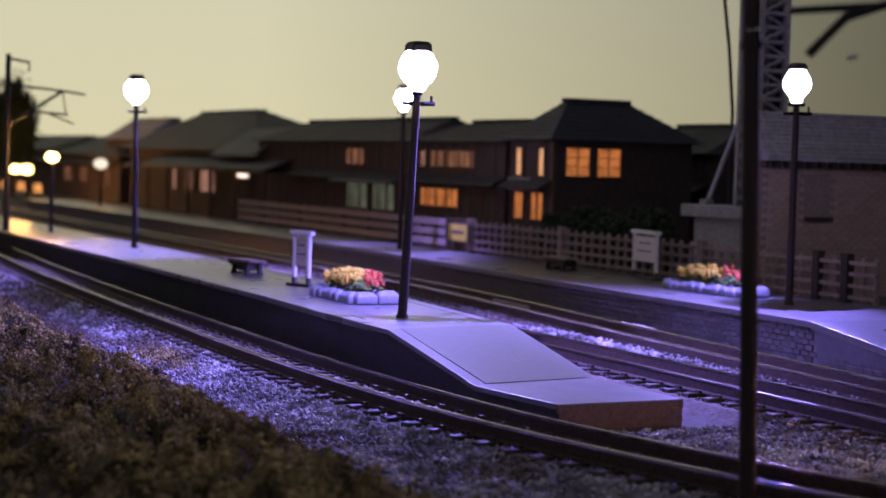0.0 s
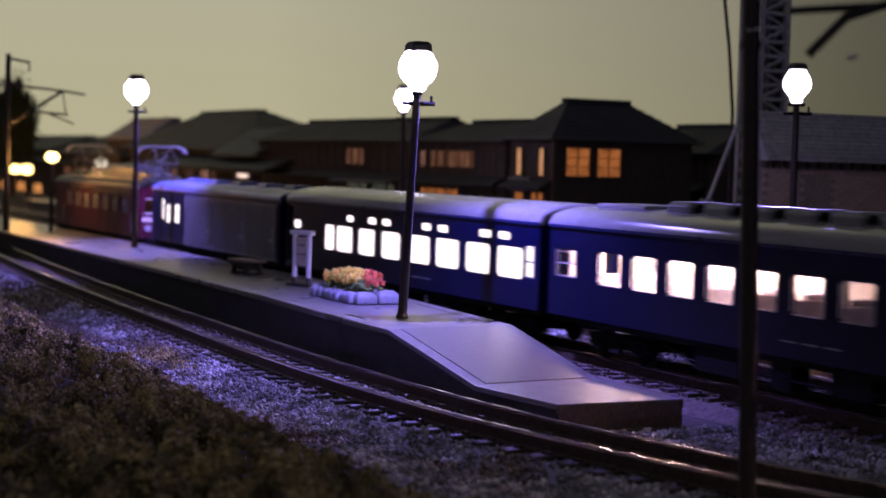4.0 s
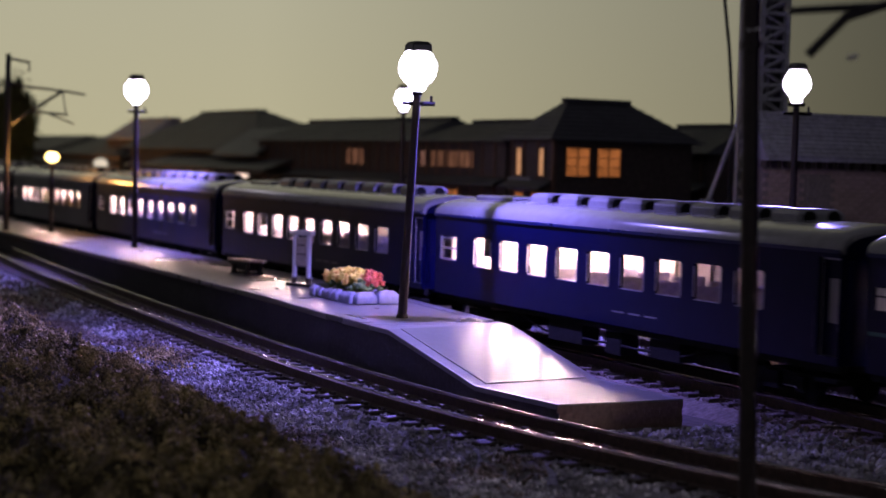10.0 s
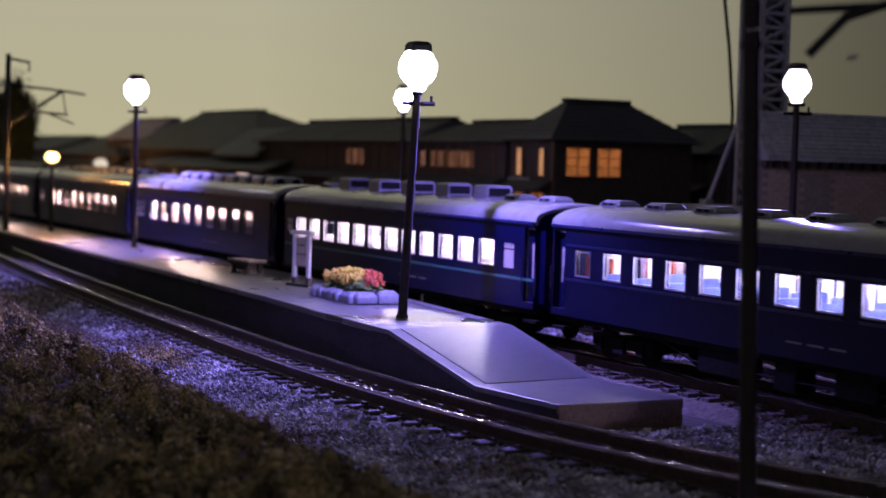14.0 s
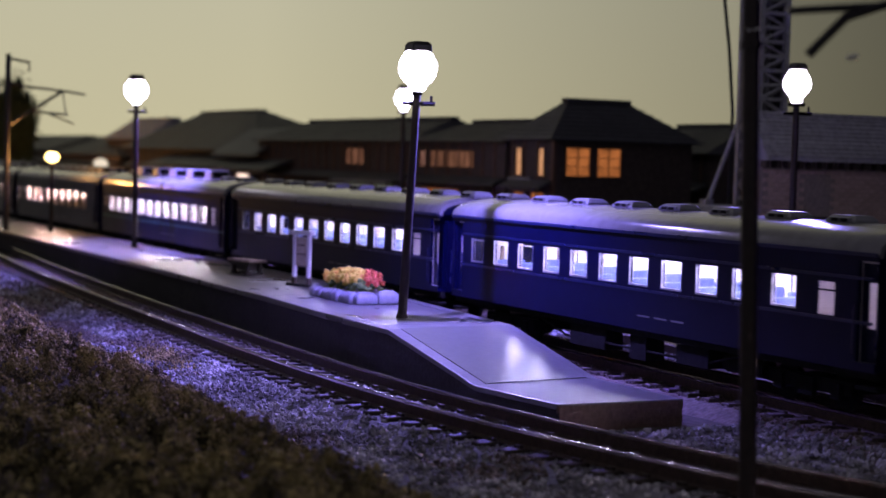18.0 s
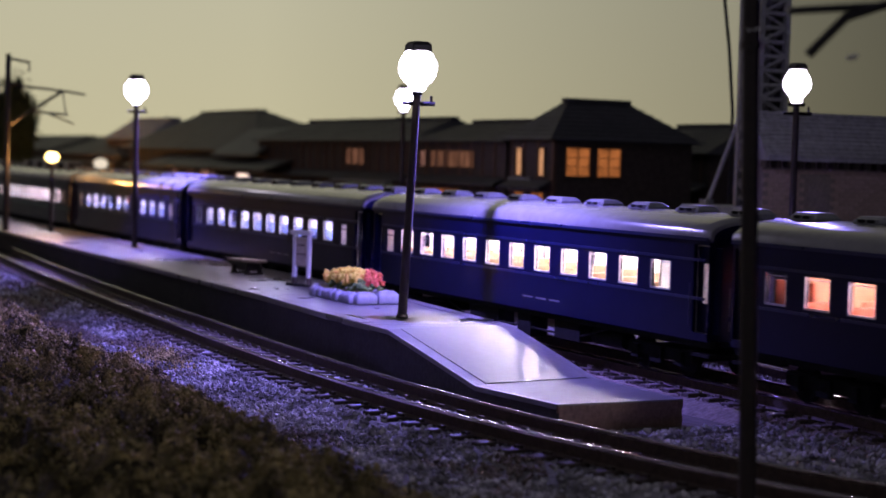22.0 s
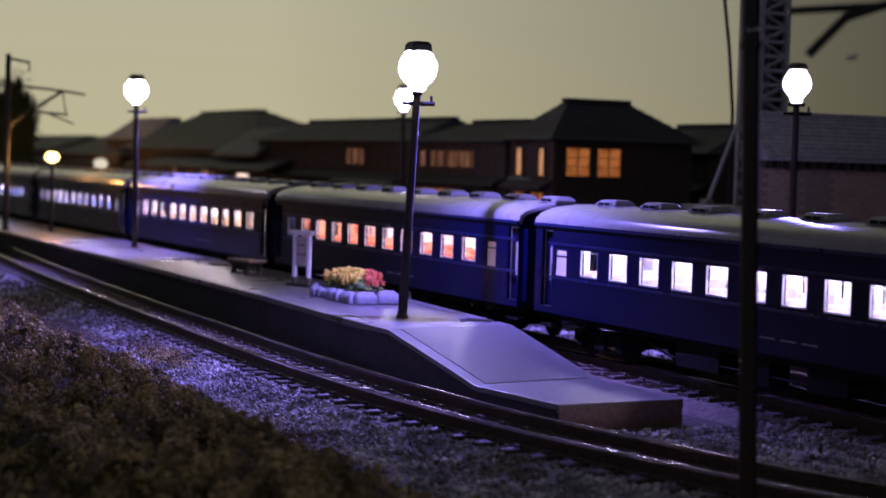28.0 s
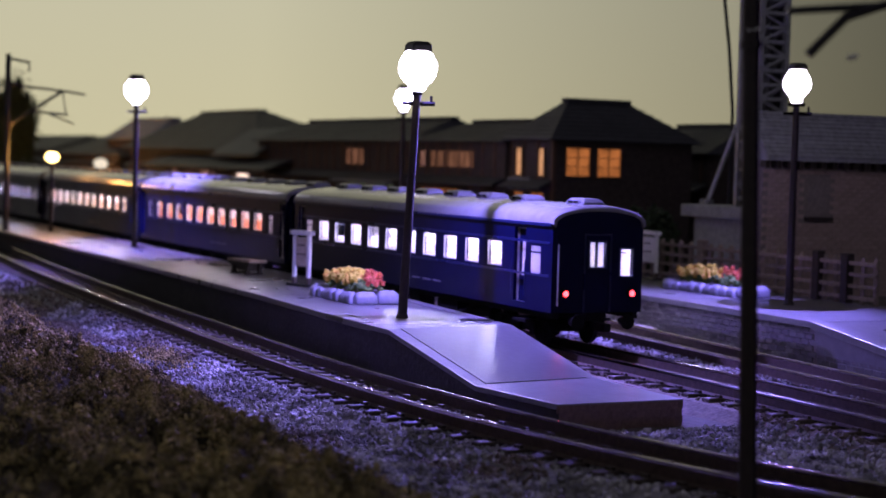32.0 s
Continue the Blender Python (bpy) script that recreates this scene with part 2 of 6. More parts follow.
M = dict(
    ground=mat("earth", (0.09, 0.075, 0.06), 0.95, grain=1.5, vary=0.4, bump=0.6),
    bed=mat("track_bed", (0.20, 0.19, 0.195), 0.95, grain=0.8, vary=0.45, bump=0.8),
    stones=island("ballast_stones", [(0.14, 0.13, 0.135), (0.50, 0.48, 0.50), (0.28, 0.27, 0.275), (0.54, 0.52, 0.54), (0.30, 0.29, 0.30)], patch=0.5, size=6.0),
    dullstones=island("brown_ballast", [(0.09, 0.07, 0.06), (0.22, 0.175, 0.155), (0.15, 0.115, 0.10), (0.32, 0.27, 0.25)]),
    brownbed=mat("brown_track_bed", (0.17, 0.135, 0.12), 0.95, grain=0.8, vary=0.45, bump=0.8),
    grass=island("dry_turf", [(0.135, 0.108, 0.040), (0.34, 0.275, 0.11), (0.225, 0.18, 0.068), (0.52, 0.42, 0.19), (0.125, 0.10, 0.038)], patch=0.65, size=4.5),
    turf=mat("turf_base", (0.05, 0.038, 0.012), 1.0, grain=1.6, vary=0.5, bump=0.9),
    rail=mat("steel_rail", (0.46, 0.42, 0.40), 0.15, 1.0, grain=1.0, vary=0.2, bump=0.05),
    railside=mat("rusty_rail_side", (0.07, 0.045, 0.035), 0.7, 0.3, grain=0.8, vary=0.3),
    sleeper=mat("brown_sleeper", (0.05, 0.036, 0.03), 0.7, grain=0.7, vary=0.35, bump=0.3, each=0.35),
    sleeper_far=mat("worn_sleeper", (0.075, 0.056, 0.048), 0.8, grain=0.7, vary=0.35, bump=0.3, each=0.35),
    deck=mat("platform_deck", (0.135, 0.13, 0.135), 0.29, grain=1.4, vary=0.16, bump=0.05, tone=(0.105, 0.10, 0.10), dirty=0.5, rv=0.05),
    deckpad=mat("ramp_panel", (0.115, 0.112, 0.118), 0.30, grain=1.2, vary=0.12, bump=0.03, tone=(0.13, 0.125, 0.13), dirty=0.4, rv=0.02, spec=0.8),
    edging=mat("platform_edging", (0.155, 0.15, 0.153), 0.36, grain=1.2, vary=0.14, bump=0.1, dirt=(0.14, 0.135, 0.135), dirty=0.5),
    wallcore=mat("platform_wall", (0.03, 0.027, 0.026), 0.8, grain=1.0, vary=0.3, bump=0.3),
    brick=mat("grey_block", (0.12, 0.11, 0.107), 0.75, grain=0.7, vary=0.25, bump=0.3, each=0.22),
    redbrick=mat("end_block_stone", (0.16, 0.10, 0.078), 0.75, grain=0.7, vary=0.25, bump=0.3, each=0.2),
    warebrick=mat("warehouse_brick", (0.36, 0.26, 0.245), 0.85, grain=0.6, vary=0.2, bump=0.3, each=0.10),
    mortar=mat("mortar", (0.22, 0.18, 0.175), 0.9, grain=0.7, vary=0.2),
    slate=mat("grey_slate_roof", (0.27, 0.265, 0.30), 0.75, grain=1.5, vary=0.25, bump=0.2, each=0.1),
    tile=mat("dark_roof_tile", (0.03, 0.03, 0.034), 0.7, grain=1.6, vary=0.3, bump=0.2, each=0.12),
    tilegreen=mat("weathered_sheet_roof", (0.09, 0.095, 0.09), 0.7, grain=2, vary=0.25, bump=0.2),
    woodwall=mat("dark_wood_wall", (0.058, 0.042, 0.038), 0.85, grain=1.2, vary=0.35, bump=0.3),
    plaster=mat("brown_plaster", (0.10, 0.075, 0.06), 0.9, grain=1.2, vary=0.3, bump=0.2),
    greywall=mat("grey_shopfront", (0.17, 0.175, 0.18), 0.8, grain=1.6, vary=0.3, bump=0.2),
    woodframe=mat("brown_window_frame", (0.10, 0.05, 0.03), 0.7, grain=0.6, vary=0.25),
    fence=mat("weathered_fence_wood", (0.27, 0.205, 0.18), 0.75, grain=0.7, vary=0.3, bump=0.3, each=0.25),
    post=mat("dark_brown_post", (0.028, 0.018, 0.016), 0.55, grain=0.8, vary=0.3, bump=0.2),
    # shade put into the colour: near black keeps lamp arm and base silhouetted
    unlit_black=mat("unlit_black_metal", (0.003, 0.0025, 0.003), 0.85, grain=0.8, vary=0.2, bump=0.1, spec=0.02),
    darkmetal=mat("black_metal", (0.025, 0.023, 0.026), 0.45, 0.3, grain=0.8, vary=0.2, bump=0.1),
    steelgrey=mat("grey_steel", (0.30, 0.30, 0.31), 0.5, 0.4, grain=1.0, vary=0.25, bump=0.15),
    palesteel=mat("pale_steel", (0.55, 0.55, 0.58), 0.4, 0.3, grain=1.0, vary=0.15, bump=0.1),
    concrete=mat("concrete", (0.40, 0.40, 0.40), 0.85, grain=1.2, vary=0.2, bump=0.25, dirt=(0.26, 0.25, 0.24), dirty=0.6),
    white=mat("white_paint", (0.78, 0.77, 0.76), 0.5, grain=0.8, vary=0.08, bump=0.05),
    board=mat("cream_board", (0.55, 0.46, 0.33), 0.5, grain=0.9, vary=0.12, bump=0.05),
    tan=mat("tan_board", (0.50, 0.42, 0.32), 0.6, grain=0.9, vary=0.2, bump=0.05),
    ink=mat("dark_lettering", (0.10, 0.075, 0.06), 0.6, grain=0.5, vary=0.1, bump=0),
    yellow=mat("yellow_board", (0.62, 0.50, 0.08), 0.5, grain=0.9, vary=0.12, bump=0.05),
    kerbstone=mat("white_round_stone", (0.21, 0.21, 0.25), 0.5, grain=0.8, vary=0.12, bump=0.15, each=0.08),
    soil=mat("soil", (0.05, 0.035, 0.025), 1, grain=0.8, vary=0.4, bump=0.5),
    blue=mat("blue_coach_paint", (0.0013, 0.0020, 0.023), 0.34, grain=2.5, vary=0.14, bump=0.02, coat=0.0, spec=0.16, dirt=(0.0035, 0.0045, 0.022), dirty=0.4),
    roof=mat("grey_coach_roof", (0.19, 0.185, 0.19), 0.21, grain=2.0, vary=0.12, bump=0.04, dirt=(0.20, 0.20, 0.21), dirty=0.5),
    roofvent=mat("roof_ventilator", (0.19, 0.19, 0.205), 0.4, grain=1.0, vary=0.15, bump=0.05),
    under=mat("black_underframe", (0.010, 0.010, 0.010), 0.75, grain=1.0, vary=0.3, bump=0.2, spec=0.08),
    belt=mat("blue_belt_rail", (0.006, 0.009, 0.055), 0.3, grain=1.0, vary=0.1, bump=0),
    silver=mat("silver_window_frame", (0.5, 0.5, 0.55), 0.35, 0.8, grain=0.8, vary=0.15, bump=0),
    stripe=mat("pale_green_stripe", (0.03, 0.12, 0.11), 0.4, grain=1.2, vary=0.1, bump=0),
    red=mat("wine_red_paint", (0.066, 0.0105, 0.020), 0.36, grain=2.0, vary=0.12, bump=0.03, coat=0.0, spec=0.16, dirt=(0.035, 0.010, 0.014), dirty=0.4),
    greyvan=mat("grey_van_panel", (0.15, 0.15, 0.16), 0.5, grain=1.5, vary=0.15, bump=0.08, dirt=(0.10, 0.10, 0.105), dirty=0.5),
    vanroof=mat("dark_blue_roof", (0.05, 0.06, 0.17), 0.4, grain=2, vary=0.15, bump=0.05),
    seat_blue=mat("blue_seat", (0.10, 0.13, 0.36), 0.8, grain=1, vary=0.2, each=0.2),
    seat_brown=mat("brown_seat", (0.34, 0.20, 0.12), 0.8, grain=1, vary=0.2, each=0.2),
    seat_red=mat("orange_red_seat", (0.55, 0.16, 0.08), 0.8, grain=1, vary=0.2, each=0.2),
    seat_pale=mat("pale_seat", (0.42, 0.38, 0.46), 0.8, grain=1, vary=0.2, each=0.2),
    inner=mat("cream_lining", (0.62, 0.58, 0.55), 0.7, grain=2, vary=0.1, bump=0),
    inner_brown=mat("wood_lining", (0.48, 0.24, 0.12), 0.7, grain=2, vary=0.2, bump=0),
    glass=pane_mat("window_glass"),
    # the locomotive panes' reflection is put into this pale lilac grey
    reflect_pane=mat("pale_reflection_glass", (0.17, 0.16, 0.20), 0.25, grain=2, vary=0.1, bump=0),
    milky=milky_mat("lit_milky_glass", (0.62, 0.58, 0.60)),
    closet_red=mat("red_brown_closet_wall", (0.45, 0.10, 0.05), 0.7, grain=1, vary=0.2, bump=0),
    closet_brown=mat("brown_closet_wall", (0.16, 0.11, 0.09), 0.7, grain=1, vary=0.2, bump=0),
    cream=mat("cream_band_paint", (0.62, 0.55, 0.50), 0.4, grain=1, vary=0.1, bump=0),
    roofgreen=mat("green_grey_roof_gear", (0.16, 0.24, 0.20), 0.5, grain=0.8, vary=0.2, bump=0.1),
    cab_glow=glow("warm_cab_light", (1.0, 0.50, 0.25), 3.0),
    warm_bulb=glow("warm_ceiling_light", (1.0, 0.66, 0.60), 190),
    blind=glow("lit_white_blind", (1.0, 0.86, 0.90), 1.7),
    soft_led=glow("soft_ceiling_light", (0.85, 0.74, 0.95), 42),
    cool_led=glow("cool_ceiling_light", (0.68, 0.62, 1.0), 72),
    pink_led=glow("pinkish_ceiling_light", (0.92, 0.78, 0.92), 85),
    lantern=glow("lantern_glass_lit", (0.86, 0.78, 1.0), 9),
    headlight=glow("warm_headlight", (1.0, 0.58, 0.42), 600),
    tail=glow("red_tail_light", (1.0, 0.02, 0.03), 14),
    dimglobe=glow("pale_dim_bulb", (1.0, 0.86, 0.68), 0.7),
    amber=glow("amber_street_bulb", (1.0, 0.66, 0.22), 7),
    win_orange=glow("orange_lit_paper", (1.0, 0.31, 0.09), 0.28, 0.4),
    win_dim=glow("dim_lit_paper", (1.0, 0.42, 0.25), 0.13, 0.4),
    win_pink=glow("pale_lit_paper", (1.0, 0.48, 0.36), 0.28, 0.4),
    win_front=glow("bright_shopfront_light", (1.0, 0.40, 0.12), 0.9, 0.5, 14.0),
    win_tall=glow("narrow_lit_paper", (1.0, 0.48, 0.24), 0.5, 0.3),
    shop=glow("faint_pane_glow", (0.80, 0.85, 0.62), 0.06, 0.4),
    leaf=island("dark_leaves", [(0.018, 0.03, 0.012), (0.03, 0.05, 0.02), (0.045, 0.06, 0.03)]),
    green=island("flower_leaves", [(0.05, 0.10, 0.02), (0.10, 0.16, 0.04), (0.16, 0.20, 0.05)]),
    petal_y=island("yellow_petals", [(0.46, 0.36, 0.03), (0.60, 0.48, 0.07), (0.50, 0.28, 0.03)]),
    petal_p=island("red_petals", [(0.50, 0.06, 0.03), (0.58, 0.15, 0.07), (0.44, 0.10, 0.02)]),
    lensglass=mat("headlamp_glass", (0.8, 0.8, 0.85), 0.1, 0.6, grain=1, vary=0.05, bump=0),
)


# ---- building blocks ----
class Geo:
    """Vertices and faces in millimetres."""

    def __init__(self):
        self.v, self.f = [], []

    def add(self, vs, fs):
        n = len(self.v)
        self.v += [tuple(p) for p in vs]
        self.f += [tuple(i + n for i in face) for face in fs]
        return self

    def box(self, x0, x1, y0, y1, z0, z1):
        return self.add([(x0, y0, z0), (x1, y0, z0), (x1, y1, z0), (x0, y1, z0), (x0, y0, z1), (x1, y0, z1), (x1, y1, z1), (x0, y1, z1)],
                        [(3, 2, 1, 0), (4, 5, 6, 7), (0, 1, 5, 4), (1, 2, 6, 5), (2, 3, 7, 6), (3, 0, 4, 7)])

    def chip(self, x0, x1, y0, y1, z0, z1, c):
        """A box whose upper edges are chamfered by c."""
        vs = [(x0, y0, z0), (x1, y0, z0), (x1, y1, z0), (x0, y1, z0), (x0, y0, z1 - c), (x1, y0, z1 - c), (x1, y1, z1 - c), (x0, y1, z1 - c),
              (x0 + c, y0 + c, z1), (x1 - c, y0 + c, z1), (x1 - c, y1 - c, z1), (x0 + c, y1 - c, z1)]
        fs = [(3, 2, 1, 0), (8, 9, 10, 11)]
        for a in (0, 4):
            fs += [(a + i, a + (i + 1) % 4, a + 4 + (i + 1) % 4, a + 4 + i) for i in range(4)]
        return self.add(vs, fs)

    def tube(self, p, q, r, r2=None, n=8, caps=True):
        p, q = Vector(p), Vector(q)
        r2 = r if r2 is None else r2
        d = (q - p).normalized()
        a = d.orthogonal().normalized()
        b = d.cross(a)
        vs = []
        for c, rr in ((p, r), (q, r2)):
            for i in range(n):
                w = 2 * math.pi * i / n
                vs.append(c + (a * math.cos(w) + b * math.sin(w)) * rr)
        fs = [(i, (i + 1) % n, n + (i + 1) % n, n + i) for i in range(n)]
        if caps:
            fs += [tuple(range(n - 1, -1, -1)), tuple(range(n, 2 * n))]
        return self.add(vs, fs)

    def line(self, pts, r, n=6):
        """A bent rod through the points, in one piece."""
        p = [Vector(q) for q in pts]
        vs, fs = [], []
        for i, c in enumerate(p):
            d = (p[min(i + 1, len(p) - 1)] - p[max(i - 1, 0)]).normalized()
            ref = Vector((0, 0, 1)) if abs(d.z) < 0.9 else Vector((1, 0, 0))
            a = d.cross(ref).normalized()
            b = d.cross(a)
            vs += [c + (a * math.cos(2 * math.pi * k / n) + b * math.sin(2 * math.pi * k / n)) * r for k in range(n)]
        for i in range(len(p) - 1):
            fs += [(i * n + k, i * n + (k + 1) % n, (i + 1) * n + (k + 1) % n, (i + 1) * n + k) for k in range(n)]
        m = (len(p) - 1) * n
        return self.add(vs, fs + [tuple(range(n - 1, -1, -1)), tuple(range(m, m + n))])

    def prism_x(self, prof, x0, x1):
        """A closed outline of (y, z) drawn out along x."""
        n = len(prof)
        vs = [(x0, y, z) for y, z in prof] + [(x1, y, z) for y, z in prof]
        fs = [(i, (i + 1) % n, n + (i + 1) % n, n + i) for i in range(n)]
        return self.add(vs, fs + [tuple(range(n - 1, -1, -1)), tuple(range(n, 2 * n))])

    def prism_y(self, prof, y0, y1):
        n = len(prof)
        vs = [(x, y0, z) for x, z in prof] + [(x, y1, z) for x, z in prof]
        fs = [(i, (i + 1) % n, n + (i + 1) % n, n + i) for i in range(n)]
        return self.add(vs, fs + [tuple(range(n - 1, -1, -1)), tuple(range(n, 2 * n))])

    def prism_z(self, prof, z0, z1):
        n = len(prof)
        vs = [(x, y, z0) for x, y in prof] + [(x, y, z1) for x, y in prof]
        fs = [(i, (i + 1) % n, n + (i + 1) % n, n + i) for i in range(n)]
        return self.add(vs, fs + [tuple(range(n - 1, -1, -1)), tuple(range(n, 2 * n))])

    def ball(self, c, r, rz=None, n=8, m=6, jit=0.0, rnd=None):
        rz = rz or r
        vs = [(c[0], c[1], c[2] - rz)]
        for j in range(1, m):
            w = -math.pi / 2 + math.pi * j / m
            for i in range(n):
                u = 2 * math.pi * i / n
                k = 1 + (rnd.uniform(-jit, jit) if rnd else 0)
                vs.append((c[0] + r * k * math.cos(w) * math.cos(u), c[1] + r * k * math.cos(w) * math.sin(u), c[2] + rz * k * math.sin(w)))
        vs.append((c[0], c[1], c[2] + rz))
        fs = [(0, 1 + (i + 1) % n, 1 + i) for i in range(n)]
        for j in range(m - 2):
            a = 1 + j * n
            fs += [(a + i, a + (i + 1) % n, a + n + (i + 1) % n, a + n + i) for i in range(n)]
        a = 1 + (m - 2) * n
        fs += [(a + i, a + (i + 1) % n, len(vs) - 1) for i in range(n)]
        return self.add(vs, fs)

    def mesh(self, name, material, smooth=False, bevel=0.0, fix=True):
        me = bpy.data.meshes.new(name)
        me.from_pydata([(x * MM, y * MM, z * MM) for x, y, z in self.v], [], self.f)
        if fix or bevel:
            bm = bmesh.new()
            bm.from_mesh(me)
            bmesh.ops.recalc_face_normals(bm, faces=bm.faces)
            if bevel:
                es = [e for e in bm.edges if len(e.link_faces) == 2 and e.calc_face_angle(0) > 0.5]
                bmesh.ops.bevel(bm, geom=es, offset=bevel * MM, segments=2, profile=0.5, affect="EDGES")
            bm.to_mesh(me)
            bm.free()
        if smooth:
            me.shade_smooth() if smooth is True else me.set_sharp_from_angle(angle=radians(smooth))
            me.polygons.foreach_set("use_smooth", [True] * len(me.polygons))
        me.materials.append(material)
        return me


def at(x, y, z, rx=0, ry=0, rz=0):
    return pose(x * MM, y * MM, z * MM, rx, ry, rz)


def part(name, geo, material, parent=None, label="", where=None, smooth=False, bevel=0.0):
    """One mesh object, under a thing or a part (or alone), from a Geo or from a mesh that is already there."""
    me = geo if isinstance(geo, bpy.types.Mesh) else geo.mesh(name, material, smooth, bevel)
    ob = new(name, me)
    if parent:
        ob.parent = parent
    if where is not None:
        ob.matrix_basis = where
    if label:
        ob["label"] = label
    return ob


def thing(name, label, category, where=None, group="", kind=""):
    ob = new(name)
    if where is not None:
        ob.matrix_basis = where
    return tagged(ob, label, category, group, kind)


def G():
    return Geo()


def flakes(pts, sizes, name, material, rnd, flat=False):
    """Many small irregular grains (octahedra) as one mesh, from arrays."""
    pts, sizes = np.asarray(pts, float), np.asarray(sizes, float)
    n = len(pts)
    base = np.array([(1, 0, 0), (-1, 0, 0), (0, 1, 0), (0, -1, 0), (0, 0, 1), (0, 0, -1)], float)
    v = base[None] * sizes[:, None, None] * rnd.uniform(0.55, 1.35, (n, 6, 1))
    q = rnd.normal(size=(n, 4))
    q /= np.linalg.norm(q, axis=1)[:, None]
    w, x, y, z = q.T
    R = np.stack([1 - 2 * (y * y + z * z), 2 * (x * y - z * w), 2 * (x * z + y * w), 2 * (x * y + z * w), 1 - 2 * (x * x + z * z),
                  2 * (y * z - x * w), 2 * (x * z - y * w), 2 * (y * z + x * w), 1 - 2 * (x * x + y * y)], 1).reshape(n, 3, 3)
    v = np.einsum("nij,nkj->nki", R, v) + pts[:, None]
    f = np.array([(0, 2, 4), (2, 1, 4), (1, 3, 4), (3, 0, 4), (2, 0, 5), (1, 2, 5), (3, 1, 5), (0, 3, 5)])
    faces = (f[None] + 6 * np.arange(n)[:, None, None]).reshape(-1, 3)
    me = bpy.data.meshes.new(name)
    me.from_pydata((v.reshape(-1, 3) * MM).tolist(), [], faces.tolist())
    me.materials.append(material)
    return me


# ---- ground, backdrop, tracks ----
def spline(pts, step=3.0):
    """A smooth line through (x, y) points, as dense points."""
    p = [Vector(q) for q in pts]
    out = []
    for i in range(len(p) - 1):
        a, b, c, d = p[max(i - 1, 0)], p[i], p[i + 1], p[min(i + 2, len(p) - 1)]
        n = max(2, int((c - b).length / step))
        for k in range(n):
            t = k / n
            out.append(0.5 * ((2 * b) + (c - a) * t + (2 * a - 5 * b + 4 * c - d) * t * t + (3 * b - a - 3 * c + d) * t ** 3))
    return out + [p[-1]]


NEAR_LINE = spline([(-900, -6), (-620, -26), (-420, -38), (-330, -43.5), (-247, -49), (-144, -54), (-96, -55.5), (-55, -56.9), (-25, -57.4), (0, -57.2),
                    (18, -56.5), (34, -55.3), (47, -53.5), (58, -51.6), (68, -49.6), (81, -46.4), (95, -42), (125, -31), (165, -16)])


def main_y(x):
    """The through track: straight along the platforms, then a gentle curve towards the near track."""
    a = min(max(x + 10.0, 0.0), 72.0)
    return -a * a / 8000 - max(x - 62.0, 0.0) * 0.018


MAIN_LINE = [Vector((x, main_y(x))) for x in [-1500, -1000, -500, -250] + list(range(-120, 500, 6))]
BACK_LINE = spline([(-900, 41), (-300, 41), (-200, 39.5), (-160, 37.5), (-120, 34), (-81, 29.8), (-34, 25.2), (4, 22), (30, 20), (80, 18), (300, 17)])
GRASS_EDGE = [(-900, -34), (-420, -56), (-330, -67), (-250, -73), (-176, -77), (-96, -80), (-60, -81.5), (-45, -80), (-18, -81), (19, -82.5), (63, -83.5), (120, -79), (400, -67)]


def edge_y(x):
    return float(np.interp(x, [p[0] for p in GRASS_EDGE], [p[1] for p in GRASS_EDGE]))


def ground_z(x, y):
    e = edge_y(x)
    if y > 86:
        return 3.0 + 0.5 * noise.noise((x * 0.03, y * 0.03, 0))
    if y > 80:
        return -4 + 7 * (y - 80) / 6
    if y < e:
        d = min(1.0, (e - y) / 9)
        return -4 + d * (1.2 + 1.5 * noise.noise((x * 0.05, y * 0.05, 3)) + 0.8 * noise.noise((x * 0.16, y * 0.16, 5)))
    return -4 + 0.25 * noise.noise((x * 0.2, y * 0.2, 1))


def make_ground():
    xs = [-5000, -3000, -1800, -1200] + list(range(-900, 320, 6)) + [500, 1500, 5000]
    ys = [-5000, -2000, -700, -300] + list(range(-220, 240, 4)) + [400, 800, 2000, 5000]
    v = [(x, y, ground_z(x, y)) for y in ys for x in xs]
    n = len(xs)
    f = [(j * n + i, j * n + i + 1, (j + 1) * n + i + 1, (j + 1) * n + i) for j in range(len(ys) - 1) for i in range(n - 1)]
    ob = part("ground", Geo().add(v, f), M["ground"], smooth=True)
    tagged(ob, "brown earth ground of the layout board", "ground", kind="structure")


